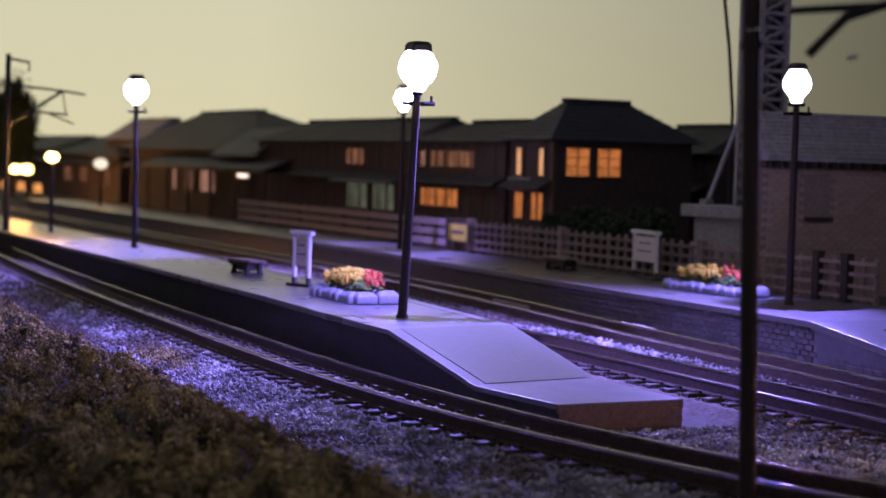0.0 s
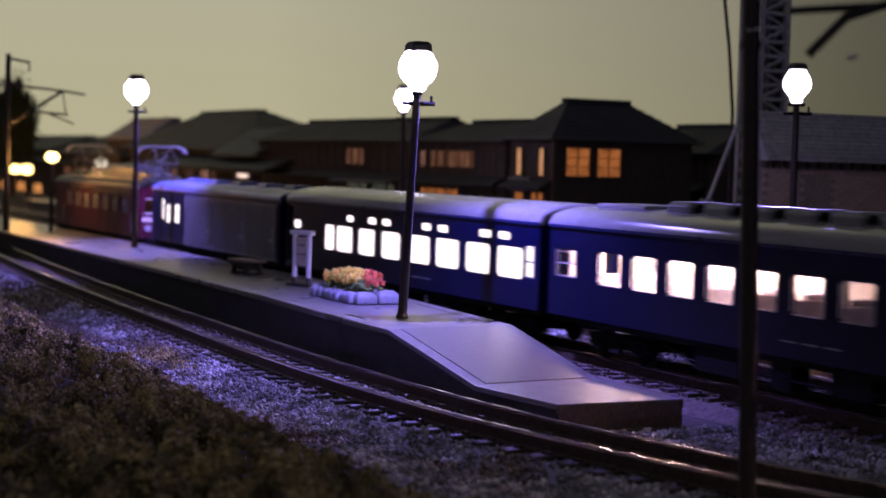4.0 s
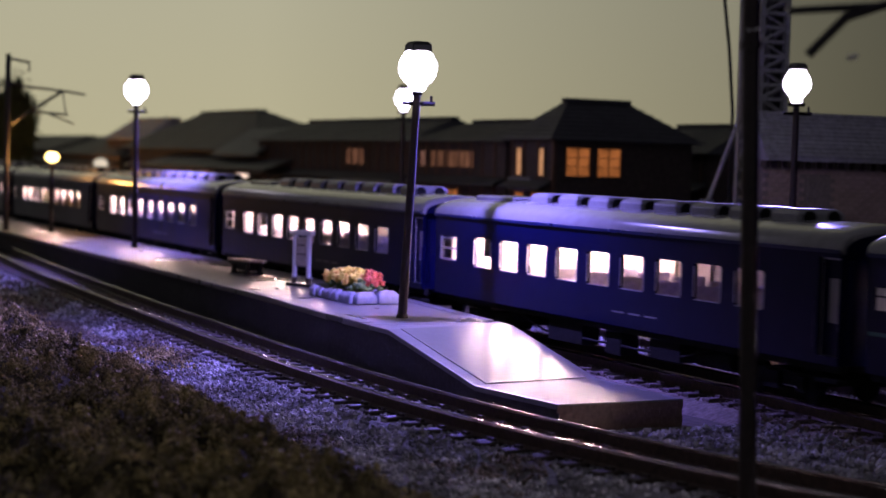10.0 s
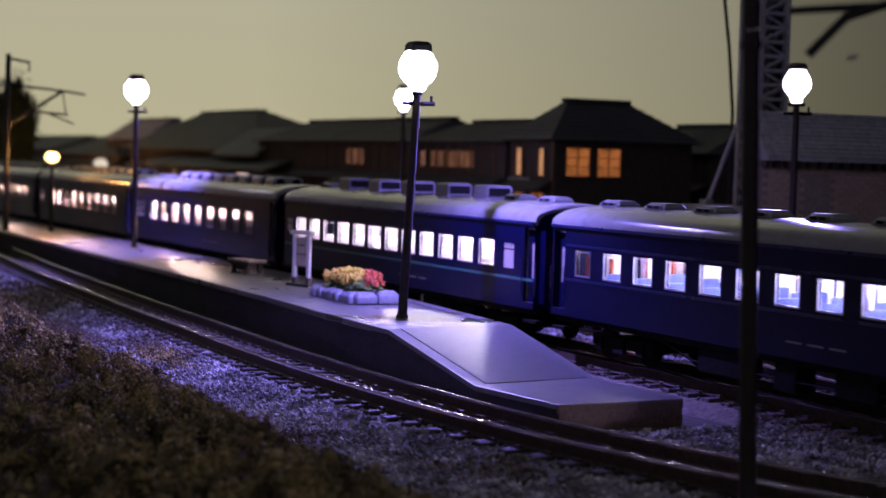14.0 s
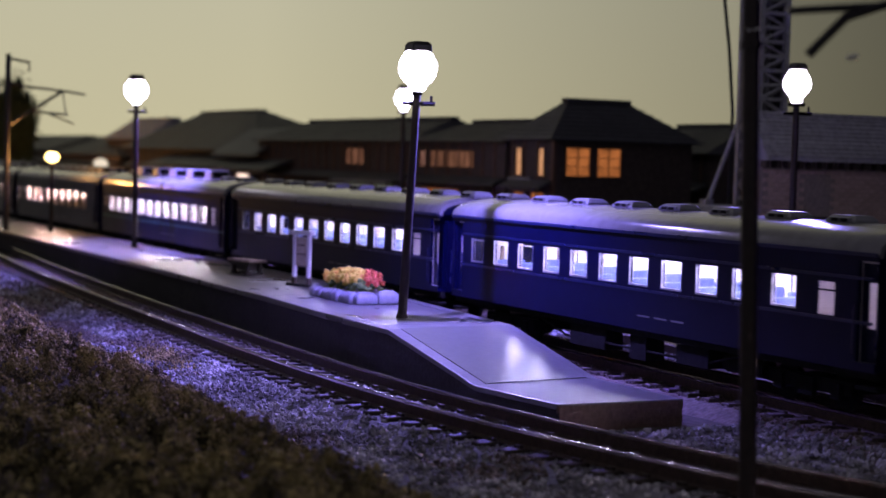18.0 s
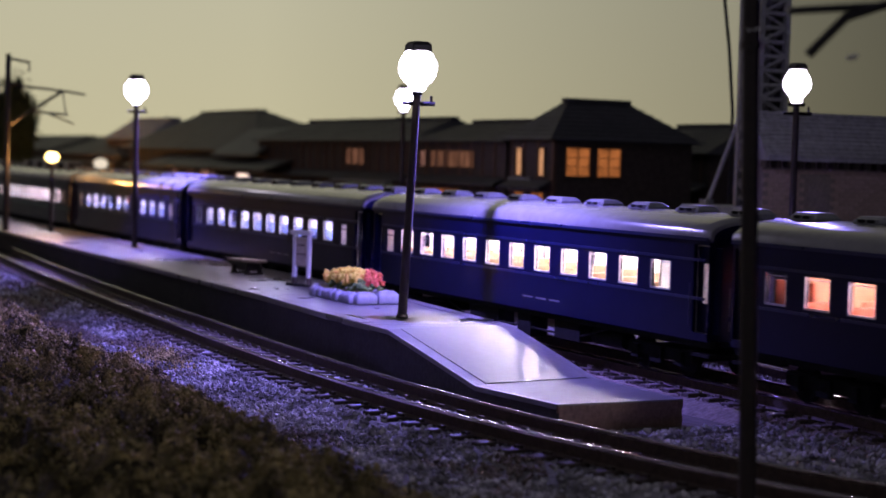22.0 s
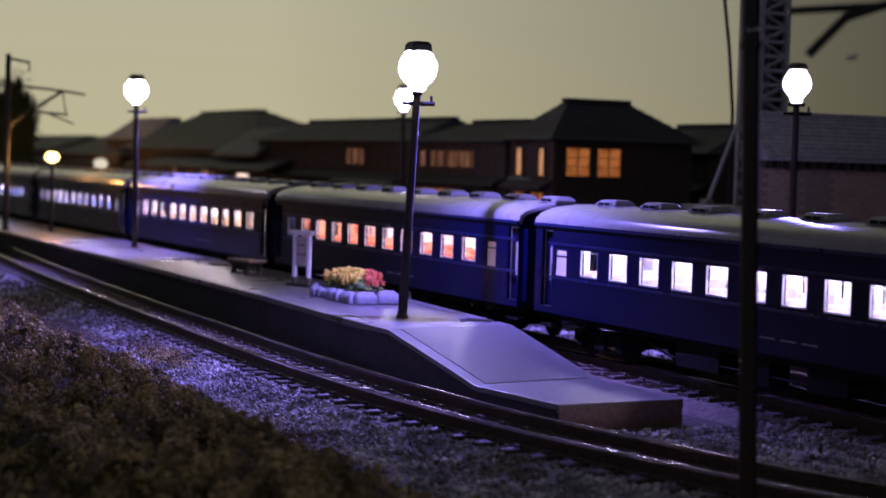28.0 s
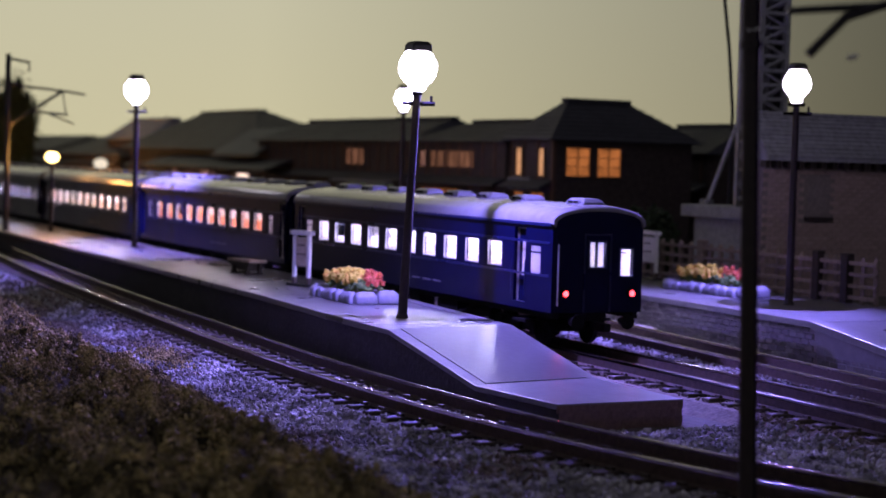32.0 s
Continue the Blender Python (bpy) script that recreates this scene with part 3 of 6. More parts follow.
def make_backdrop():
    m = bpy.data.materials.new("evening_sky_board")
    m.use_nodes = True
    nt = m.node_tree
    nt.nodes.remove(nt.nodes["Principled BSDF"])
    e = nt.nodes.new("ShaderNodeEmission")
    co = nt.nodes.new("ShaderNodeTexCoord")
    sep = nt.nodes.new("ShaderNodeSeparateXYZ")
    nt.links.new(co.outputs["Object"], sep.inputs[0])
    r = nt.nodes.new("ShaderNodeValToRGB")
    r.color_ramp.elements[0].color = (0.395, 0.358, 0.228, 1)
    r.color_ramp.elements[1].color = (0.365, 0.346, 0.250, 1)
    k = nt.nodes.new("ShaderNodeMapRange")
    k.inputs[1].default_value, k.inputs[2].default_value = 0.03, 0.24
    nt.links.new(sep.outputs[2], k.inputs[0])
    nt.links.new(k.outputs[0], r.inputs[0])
    # The board glows by itself; this curve paints its light falling off rightwards.
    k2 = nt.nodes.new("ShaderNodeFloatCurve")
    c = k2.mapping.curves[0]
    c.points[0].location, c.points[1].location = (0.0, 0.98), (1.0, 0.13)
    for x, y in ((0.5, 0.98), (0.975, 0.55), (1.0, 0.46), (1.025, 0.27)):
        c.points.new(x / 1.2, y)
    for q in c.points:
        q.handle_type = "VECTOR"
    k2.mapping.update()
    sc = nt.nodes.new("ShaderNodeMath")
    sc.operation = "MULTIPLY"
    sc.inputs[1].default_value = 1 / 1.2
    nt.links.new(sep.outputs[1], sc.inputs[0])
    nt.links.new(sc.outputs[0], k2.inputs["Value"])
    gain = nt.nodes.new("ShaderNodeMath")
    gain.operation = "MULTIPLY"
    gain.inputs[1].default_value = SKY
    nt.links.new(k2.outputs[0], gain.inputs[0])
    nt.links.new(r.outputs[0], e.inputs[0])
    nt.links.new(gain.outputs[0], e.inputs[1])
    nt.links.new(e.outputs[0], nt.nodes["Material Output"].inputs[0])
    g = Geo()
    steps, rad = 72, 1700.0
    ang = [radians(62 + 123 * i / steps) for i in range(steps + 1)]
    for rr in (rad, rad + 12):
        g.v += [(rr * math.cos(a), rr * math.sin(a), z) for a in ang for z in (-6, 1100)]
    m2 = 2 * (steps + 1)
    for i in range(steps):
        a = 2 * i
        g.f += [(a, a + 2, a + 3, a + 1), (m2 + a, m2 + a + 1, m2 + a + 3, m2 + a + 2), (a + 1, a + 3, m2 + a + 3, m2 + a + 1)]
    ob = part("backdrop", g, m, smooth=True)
    tagged(ob, "yellowish evening sky backdrop board, glowing by itself and dimmed to the right", "backdrop", kind="structure")


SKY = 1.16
make_ground()
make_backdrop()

rs = np.random.RandomState(4)


def sweep(line, prof, lo, hi):
    """A rail: an outline (across, z) carried along a line, between the x limits."""
    pts = [p for p in line if lo <= p.x <= hi]
    g = Geo()
    k = len(prof)
    for i, p in enumerate(pts):
        t = (pts[min(i + 1, len(pts) - 1)] - pts[max(i - 1, 0)]).normalized()
        g.v += [(p.x - t.y * a, p.y + t.x * a, z) for a, z in prof]
    for i in range(len(pts) - 1):
        g.f += [(i * k + j, i * k + (j + 1) % k, (i + 1) * k + (j + 1) % k, (i + 1) * k + j) for j in range(k)]
    g.f += [tuple(range(k)), tuple(range((len(pts) - 1) * k, len(pts) * k))]
    return g


def bed_geo(line, lo, hi):
    prof = [(-14, -4.3), (-10.0, -2.6), (10.0, -2.6), (14, -4.3)]
    return sweep(line, prof, lo, hi)


def make_track(name, line, lo, hi, s_lo, s_hi, label, tie_mat, bed="bed"):
    top = thing(name, label, "railway track", kind="structure")
    part("ballast_bed", bed_geo(line, lo, hi), M[bed], top)
    for side in (-1, 1):
        c = 4.75 * side
        rail = part("rail", sweep(line, [(c - 0.25, -0.45), (c + 0.25, -0.45), (c + 0.25, -0.1), (c + 0.16, 0), (c - 0.16, 0), (c - 0.25, -0.1)], lo, hi),
                    M["rail"], top, "worn steel rail head")
        part("rail_web", sweep(line, [(c - 0.75, -2.1), (c + 0.75, -2.1), (c + 0.16, -1.75), (c + 0.16, -0.452), (c - 0.16, -0.452), (c - 0.16, -1.75)], lo, hi),
             M["railside"], rail, "rusty rail web and foot")
    tie = Geo().chip(-0.95, 0.95, -8.6, 8.6, -3.4, -2.0, 0.15)
    chairs = [tie.box(-0.6, 0.6, s * 4.75 - 1.35 * q - 0.3, s * 4.75 - 1.35 * q + 0.3, -2.02, -1.6) for s in (-1, 1) for q in (-1, 1)]
    me = tie.mesh("sleeper", tie_mat)
    walked, last = 0.0, None
    nxt = 0.0
    rnd = random.Random(3)
    for p, q in zip(line[:-1], line[1:]):
        seg = (q - p).length
        while nxt <= walked + seg:
            c = p + (q - p) * ((nxt - walked) / seg)
            if s_lo < c.x < s_hi:
                a = math.degrees(math.atan2(q.y - p.y, q.x - p.x))
                part("sleeper", me, None, top, where=at(c.x, c.y, rnd.uniform(-0.08, 0.04), 0, 0, a + rnd.uniform(-0.8, 0.8)))
            nxt += 5.6
        walked += seg
    return top


make_track("track_1", NEAR_LINE, -880, 138, -420, 130, "single track with dark brown sleepers beside the island platform", M["sleeper"])
make_track("track_2", MAIN_LINE, -1450, 480, -330, 100, "through track on which the passenger train runs", M["sleeper_far"], "brownbed")
make_track("track_3", BACK_LINE, -880, 290, -330, 100, "track with worn sleepers along the side platform", M["sleeper_far"], "brownbed")


def turf_h(a, b, d):
    """The height of the turf clumps, d millimetres behind the grass edge."""
    n1 = 0.5 + 0.5 * noise.noise((a * 0.10, b * 0.10, 9))
    n2 = 0.5 + 0.5 * noise.noise((a * 0.27, b * 0.27, 4))
    n3 = 0.5 + 0.5 * noise.noise((a * 0.7, b * 0.7, 6))
    n4 = 0.5 + 0.5 * noise.noise((a * 0.42, b * 0.42, 7))
    return max(0.0, min(1.0, (d + 3.0 * n2) / 15)) * (4.5 * n1 ** 2 + 5.0 * n2 ** 1.6 + 6.0 * n4 ** 1.8 + 1.6 * n3 - 1.8)


WHITE = (11.0, 21.5)
TUFT = (-62.0, -69.5)


def near_y(x):
    return float(np.interp(x, [p.x for p in NEAR_LINE], [p.y for p in NEAR_LINE]))


def make_loose():
    # ballast stones over the track bed and between the tracks
    pts, sz, dull, dsz = [], [], [], []
    n = 62000
    x = rs.uniform(-340, 130, n) ** 1
    x = np.where(rs.rand(n) < 0.55, rs.uniform(-140, 120, n), x)
    y = rs.uniform(-80, 44, n)
    for a, b in zip(x, y):
        e = edge_y(a)
        if b < e - 2 + rs.normal() * 1.5:
            continue
        if -46 < b < -9 and a < 33 and not (b < -45.5):
            continue
        near = abs(b - near_y(a))
        mid, far = abs(b - main_y(a)), abs(b - float(np.interp(a, [p.x for p in BACK_LINE], [p.y for p in BACK_LINE])))
        d = min(near, mid, far)
        z = -2.62 if d < 10 else (-2.62 - 1.4 * (d - 10) / 4 if d < 14 else -4.0)
        if d < 9 and rs.rand() < 0.45:
            continue
        if 15 < b < WHITE[1] and -90 < a < 40:
            z = -2.0
        soiled = b < near_y(a) - 9 and (0.5 if a < -72 else 0.12) > 0.5 + 0.9 * noise.noise((a * 0.06, b * 0.11, 8)) - 0.25 * rs.rand()
        worn = soiled or b > -11 and d < 12.5 and not (WHITE[0] < b < WHITE[1] and noise.noise((a * 0.03, b * 0.1, 3)) < 0.25)
        (dull if worn else pts).append((a, b, z + 0.1 + (0.5 * max(0.0, noise.noise((a * 0.35, b * 0.35, 2))) if d > 9 else 0.0)))
        (dsz if worn else sz).append(rs.uniform(0.22, 0.46) * (1.3 if a < -120 or d > 9.5 else 1.0))
    ob = new("brown_gravel", flakes(dull, dsz, "brown_gravel", M["dullstones"], rs))
    tagged(ob, "rusty brown ballast gravel between the rails", "gravel", kind="stuff")
    ob = new("ballast_gravel", flakes(pts, sz, "ballast_gravel", M["stones"], rs))
    tagged(ob, "loose pale grey ballast gravel beside the tracks", "gravel", kind="stuff")
    # dry turf: coarse clumps with fine crumbs on their tops
    n = 240000
    x = np.where(rs.rand(n) < 0.78, rs.uniform(-130, 150, n), rs.uniform(-420, 160, n))
    pts, sz = [], []
    for a in x:
        e = edge_y(a)
        b = e - abs(rs.normal()) * 27 + rs.normal() * 1.5
        if b < -150 or (a - 241) ** 2 + (b + 161) ** 2 < 60 ** 2:
            continue
        h = turf_h(a, b, e - b)
        if h < 0.3 and rs.rand() < 0.5:
            continue
        # Hollows keep few crumbs: the dark soil base doubles as shade between clumps.
        if noise.noise((a * 0.27, b * 0.27, 4)) + 0.6 * noise.noise((a * 0.42, b * 0.42, 7)) < -0.12 and rs.rand() < 0.75:
            continue
        pts.append((a, b, ground_z(a, b) + h - 0.5 + rs.rand() ** 2 * 1.3))
        sz.append(rs.uniform(0.12, 0.30) if rs.rand() < 0.93 else rs.uniform(0.3, 0.55))
    # a tuft that has crept over the ballast
    for _ in range(1500):
        a, b = TUFT[0] + rs.normal() * 7.0, TUFT[1] + rs.normal() * 2.6
        pts.append((a, b, -3.7 + rs.rand() ** 2 * 1.3))
        sz.append(rs.uniform(0.14, 0.34))
    ob = new("dry_grass", flakes(pts, sz, "dry_grass", M["grass"], rs))
    tagged(ob, "clumps of dry brown grass on the embankment", "grass", kind="stuff")
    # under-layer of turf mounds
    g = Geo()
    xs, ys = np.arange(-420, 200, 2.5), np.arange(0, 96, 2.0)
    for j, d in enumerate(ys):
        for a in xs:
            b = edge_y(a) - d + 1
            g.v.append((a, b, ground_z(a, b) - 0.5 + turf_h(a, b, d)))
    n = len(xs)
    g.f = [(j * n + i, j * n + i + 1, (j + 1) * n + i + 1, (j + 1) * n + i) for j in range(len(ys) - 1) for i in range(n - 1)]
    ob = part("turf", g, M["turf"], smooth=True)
    tagged(ob, "brown turf mounds under the dry grass", "turf", kind="stuff")


make_loose()

# ---- platforms ----
ISLAND_NEAR = [(-760, -34), (-560, -37), (-370, -38.4), (-246, -39.5), (-161, -40.3), (-91, -41.6), (-55, -43.4), (-32, -44.0)]
ISLAND_FAR = [(-760, -11.5), (-370, -11.5), (-160, -12), (-90, -13), (-57, -15.8), (-32, -18.0)]


def line_y(line, x):
    return float(np.interp(x, [p[0] for p in line], [p[1] for p in line]))


def slab(cuts, near, far, z0, z1, gap, inset):
    """Deck or wall pieces between successive x cuts, following the two edges."""
    out = []
    for a, b in zip(cuts[:-1], cuts[1:]):
        xs = [a + gap / 2] + [p[0] for p in near if a + 2 < p[0] < b - 2] + [b - gap / 2]
        lo = [(x, line_y(near, x) + inset) for x in xs]
        xs2 = [a + gap / 2] + [p[0] for p in far if a + 2 < p[0] < b - 2] + [b - gap / 2]
        hi = [(x, line_y(far, x) - inset) for x in xs2]
        out.append(Geo().prism_z(lo + hi[::-1], z0, z1))
    return out


def make_island():
    top = thing("island_platform", "low grey concrete island platform between two tracks", "platform", kind="structure")
    cuts = [-760, -600, -480, -380, -280, -218, -156, -94, -32]
    for g in slab(cuts, ISLAND_NEAR, ISLAND_FAR, 4.0, 5.0, 0.16, 0.0):
        part("deck_slab", g, M["deck"], top, bevel=0.08)
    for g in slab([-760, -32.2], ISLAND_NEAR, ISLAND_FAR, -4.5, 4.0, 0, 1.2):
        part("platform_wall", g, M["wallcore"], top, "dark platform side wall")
    # edging strips, a little proud of the deck
    for line, s in ((ISLAND_NEAR, 1), (ISLAND_FAR, -1)):
        xs = [c for c in range(-330, -31, 21)]
        for a, b in zip(xs[:-1], xs[1:]):
            p = [(a + 0.08, line_y(line, a) + s * 0.15), (b - 0.08, line_y(line, b) + s * 0.15)]
            q = [(b - 0.08, line_y(line, b) + s * 2.6), (a + 0.08, line_y(line, a) + s * 2.6)]
            part("edge_stone", Geo().prism_z(p + q, 4.5, 5.07), M["edging"], top)
    # ramp at the end, with a flat foot
    ax, ay, fy = -31.9, -44.0, -18.0
    A, B, C = (-24, -43.9), (10, -44.6), (30.4, -41.8)
    F, E, D = (-28.2, -18.3), (6.18, -21.3), (29.7, -20.7)
    def shell(z_of, drop, inset):
        ring = [(ax, ay, 5), (*A, 5), (*B, 0.0), (*C, -0.1), (*D, -0.1), (*E, 0.0), (*F, 5), (ax, fy, 5)]
        up = [(x, y + (inset if i < 4 else -inset), z - drop) for i, (x, y, z) in enumerate(ring)]
        low = [(x - (inset if i in (3, 4) else 0), y + (inset if i < 4 else -inset), z_of(z)) for i, (x, y, z) in enumerate(ring)]
        return Geo().add(up + low, [(0, 1, 6, 7), (1, 2, 5, 6), (2, 3, 4, 5), (0, 8, 9, 1), (1, 9, 10, 2), (2, 10, 11, 3), (4, 12, 13, 5),
                                    (5, 13, 14, 6), (6, 14, 15, 7), (0, 7, 15, 8), (3, 11, 12, 4), (8, 15, 14, 9), (9, 14, 13, 10), (10, 13, 12, 11)])
    ramp = part("ramp", shell(lambda z: z - 0.8, 0, 0), M["edging"], top, "sloping concrete ramp at the platform end", bevel=0.1)
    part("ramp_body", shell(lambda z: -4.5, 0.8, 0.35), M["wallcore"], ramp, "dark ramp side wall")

    def on(u, v, lift):
        p = Vector((*A, 5)).lerp(Vector((*B, 0)), u)
        q = Vector((*F, 5)).lerp(Vector((*E, 0)), u)
        r = p.lerp(q, v)
        return (r.x, r.y, r.z + lift)
    pan = Geo()
    cs = [(0.0, 0.10), (0.0, 0.92), (0.985, 0.92), (0.985, 0.10)]
    pan.add([on(u, v, 0.1) for u, v in cs] + [on(u, v, -0.3) for u, v in cs],
            [(0, 1, 2, 3), (0, 4, 5, 1), (1, 5, 6, 2), (2, 6, 7, 3), (3, 7, 4, 0)])
    part("ramp_panel", pan, M["deckpad"], ramp, "smooth grey ramp panel")
    # end face of small reddish blocks
    part("end_backing", Geo().prism_z([(30.35, -41.6), (30.48, -41.6), (29.78, -20.9), (29.65, -20.9)], -4.5, -0.5), M["redbrick"], ramp)
    me = Geo().chip(-1.29, 1.29, -0.53, 0.53, 0, 0.35, 0.05).mesh("end_block", M["redbrick"])
    for r in range(4):
        k = 0
        y = -41.0 + (1.3 if r % 2 else 0)
        while y < -21.5:
            part("end_block", me, None, ramp, where=at(30.0 - 0.7 * (y + 41.8) / 21 + 0.1, y + 0.4, -0.85 - 1.1 * r, 90, 0, 90))
            y += 2.65
    return top


make_island()

SIDE_NEAR = [(-760, 53), (-300, 52.5), (-240, 52), (-193, 49.7), (-150, 46.8), (-120, 45.6), (-95, 45), (-60, 44.6), (-24, 43.5)]
SIDE_FAR = [(-760, 84), (-24, 84)]


def make_side():
    top = thing("side_platform", "grey concrete side platform with a block wall and a fence behind", "platform", kind="structure")
    cuts = [-760, -600, -480, -380, -300, -262, -200, -138, -76, -24]
    for g in slab(cuts, SIDE_NEAR, SIDE_FAR, 4.0, 5.0, 0.16, 0.0):
        part("deck_slab", g, M["deck"], top, bevel=0.08)
    wall = part("platform_wall", slab([-760, -24.1], SIDE_NEAR, SIDE_FAR, -4.5, 4.0, 0, 1.6)[0], M["mortar"], top, "platform side wall of small grey blocks")
    xs = list(range(-336, -23, 24))
    for a, b in zip(xs[:-1], xs[1:]):
        p = [(a + 0.08, line_y(SIDE_NEAR, a) - 0.3), (b - 0.08, line_y(SIDE_NEAR, b) - 0.3)]
        q = [(b - 0.08, line_y(SIDE_NEAR, b) + 2.4), (a + 0.08, line_y(SIDE_NEAR, a) + 2.4)]
        part("edge_stone", Geo().prism_z(p + q, 3.9, 5.08), M["edging"], top)
    # ramp
    v = [(-23.9, 43.4, 5), (20, 42.0, -0.5), (20, 84, -0.5), (-23.9, 84, 5), (-23.9, 44.8, -4.5), (20, 43, -4.5), (20, 84, -4.5), (-23.9, 84, -4.5)]
    ramp = part("ramp", Geo().add(v, [(0, 1, 2, 3), (0, 4, 5, 1), (1, 5, 6, 2), (2, 6, 7, 3), (3, 7, 4, 0), (4, 7, 6, 5)]), M["deck"], top,
                "sloping concrete ramp", bevel=0.1)
    e = [(-24.2, 42.9, 5.1), (20, 41.6, -0.4), (20, 44.4, -0.4), (-24.2, 45.8, 5.1)]
    part("ramp_edge", Geo().add(e + [(x, y, z - 1.4) for x, y, z in e], [(0, 1, 2, 3), (0, 4, 5, 1), (1, 5, 6, 2), (2, 6, 7, 3), (3, 7, 4, 0), (4, 7, 6, 5)]),
         M["edging"], ramp, "pale ramp edging", bevel=0.1)
    return top, wall, ramp


SIDE_TOP, SIDE_WALL, SIDE_RAMP = make_side()


def crossing_plank():
    g = Geo()
    pts = [(-150, 41.6), (-76, 41.0), (-73, 40.0), (-78, 37.2), (-150, 40.4)]
    g.prism_z(pts, -3.9, -1.0)
    tagged(part("timber_plank", g, mat("bare_timber", (0.38, 0.32, 0.30), 0.7, grain=1.2, vary=0.2, bump=0.2), bevel=0.1), "long pale timber plank lying beside the rail", "plank")


crossing_plank()


# ---- things on the platforms ----
def make_lamp(x, y, lean, label, power, tall=46.0, leanaz=64.0, cone=146.0, size=1.0, tilt=0.0):
    """Platform lamp: a tapered post with a cross arm and a square lantern."""
    top = thing("platform_lamp", label, "lamp", at(x, y, 5, 0, 0, 0), "lamps on the platforms")
    a = radians(leanaz)
    h = tall - 5
    dx, dy = math.cos(a) * lean, math.sin(a) * lean

    def p(z):
        return (dx * z / h, dy * z / h, z)
    part("post", Geo().tube(p(0), p(h), 0.86, 0.68, 12), M["post"], top, smooth=40)
    part("foot_ring", Geo().tube(p(0), p(0.7), 1.15, 1.0, 12), M["post"], top, smooth=40)
    arm = Geo()
    c = Vector(p(h - 1.7))
    u = Vector((math.cos(a), math.sin(a), 0))
    arm.tube(c - u * 1.2, c + u * 3.3, 0.4, n=8).tube(c + u * 2.6, c + u * 2.6 + Vector((0, 0, 1.4)), 0.25, n=6)
    arm.tube(c - u * 2.6, c - u * 1.2, 0.3, n=8)
    part("cross_arm", arm, M["unlit_black"], top)
    base = Vector(p(h))
    part("lantern_cap", Geo().tube(base + Vector((0, 0, 7.4)), base + Vector((0, 0, 6.9 + 2 * size)), 2.75 * size, 2.6 * size, 4).tube(base + Vector((0, 0, 6.9 + 2 * size)), base + Vector((0, 0, 7.3 + 2 * size)), 2.6 * size, 1.9 * size, 4),
         M["darkmetal"], top, "dark lantern cap", bevel=0.25)
    part("lantern_base", Geo().tube(base - Vector((0, 0, 0.2)), base + Vector((0, 0, 0.5)), 0.95 if size == 1 else 1.7, 0.85 if size == 1 else 1.9, 12), M["unlit_black"], top)
    # The glowing bowl is shaped wider than the lantern to show its glare.
    bowl = Geo()
    prof = ((0.4, 1.0), (0.9, 1.5), (1.4, 1.6), (2.2, 2.5), (3.2, 3.2), (4.4, 3.55), (5.6, 3.4), (6.7, 2.85), (7.6, 2.2))
    if size < 1:
        prof = ((0.4, 0.9), (0.9, 1.2), (1.6, 1.3), (2.4, 2.0), (3.4, 2.7), (4.5, 2.95), (5.6, 2.75), (6.6, 2.2), (7.5, 1.5))
    for zq, rq in prof:
        bowl.v += [tuple(base + Vector((rq * math.cos(i * math.pi / 10), rq * math.sin(i * math.pi / 10), zq))) for i in range(20)]
    for k in range(len(prof) - 1):
        bowl.f += [(k * 20 + i, k * 20 + (i + 1) % 20, k * 20 + 20 + (i + 1) % 20, k * 20 + 20 + i) for i in range(20)]
    gl = part("lantern_glass", bowl, M["lantern"], top, "brightly lit milky glass, bulged out to the size of its glare", smooth=60)
    gl.visible_shadow = False
    w = radians(120.4)
    d = Vector((math.cos(w), math.sin(w), 0))
    part("corner_bar", Geo().tube(base + Vector((0, 0, 0.7)) + d * 1.2, base + Vector((0, 0, 7.3)) + d * 2.6, 0.17, n=6), M["darkmetal"], top)
    li = bpy.data.lights.new("platform_lamp_bulb", "SPOT")
    li.energy, li.color, li.shadow_soft_size = power, LAMP, 0.14 * MM
    li.spot_size, li.spot_blend = radians(cone), 0.55
    bulb = new("bulb", li)
    bulb.parent = top
    bulb.location = (base + Vector((0, 0, 6.4))) * MM
    bulb.rotation_euler = (radians(-tilt), 0, 0)
    return top


LP = 0.49
make_lamp(-43.2, -32.7, 1.6, "leaning dark brown platform lamp, lit lantern, beside the flower bed", LP * 0.86, 45.0, cone=142.0, tilt=4.0)
make_lamp(-268, -19.2, -0.3, "slim dark platform lamp, lit lantern, on the island platform", LP * 1.0, 47.0, cone=112.0)
make_lamp(-59.6, 64.2, 0.0, "dark platform lamp with a lit lantern beside the fence", LP * 1.5, 47.0, cone=126.0, size=0.8, tilt=43.0)
make_lamp(-263.5, 65.4, 0.0, "dark platform lamp with a lit lantern on the side platform", LP * 1.0, 48.0, cone=128.0, size=0.8, tilt=33.0)


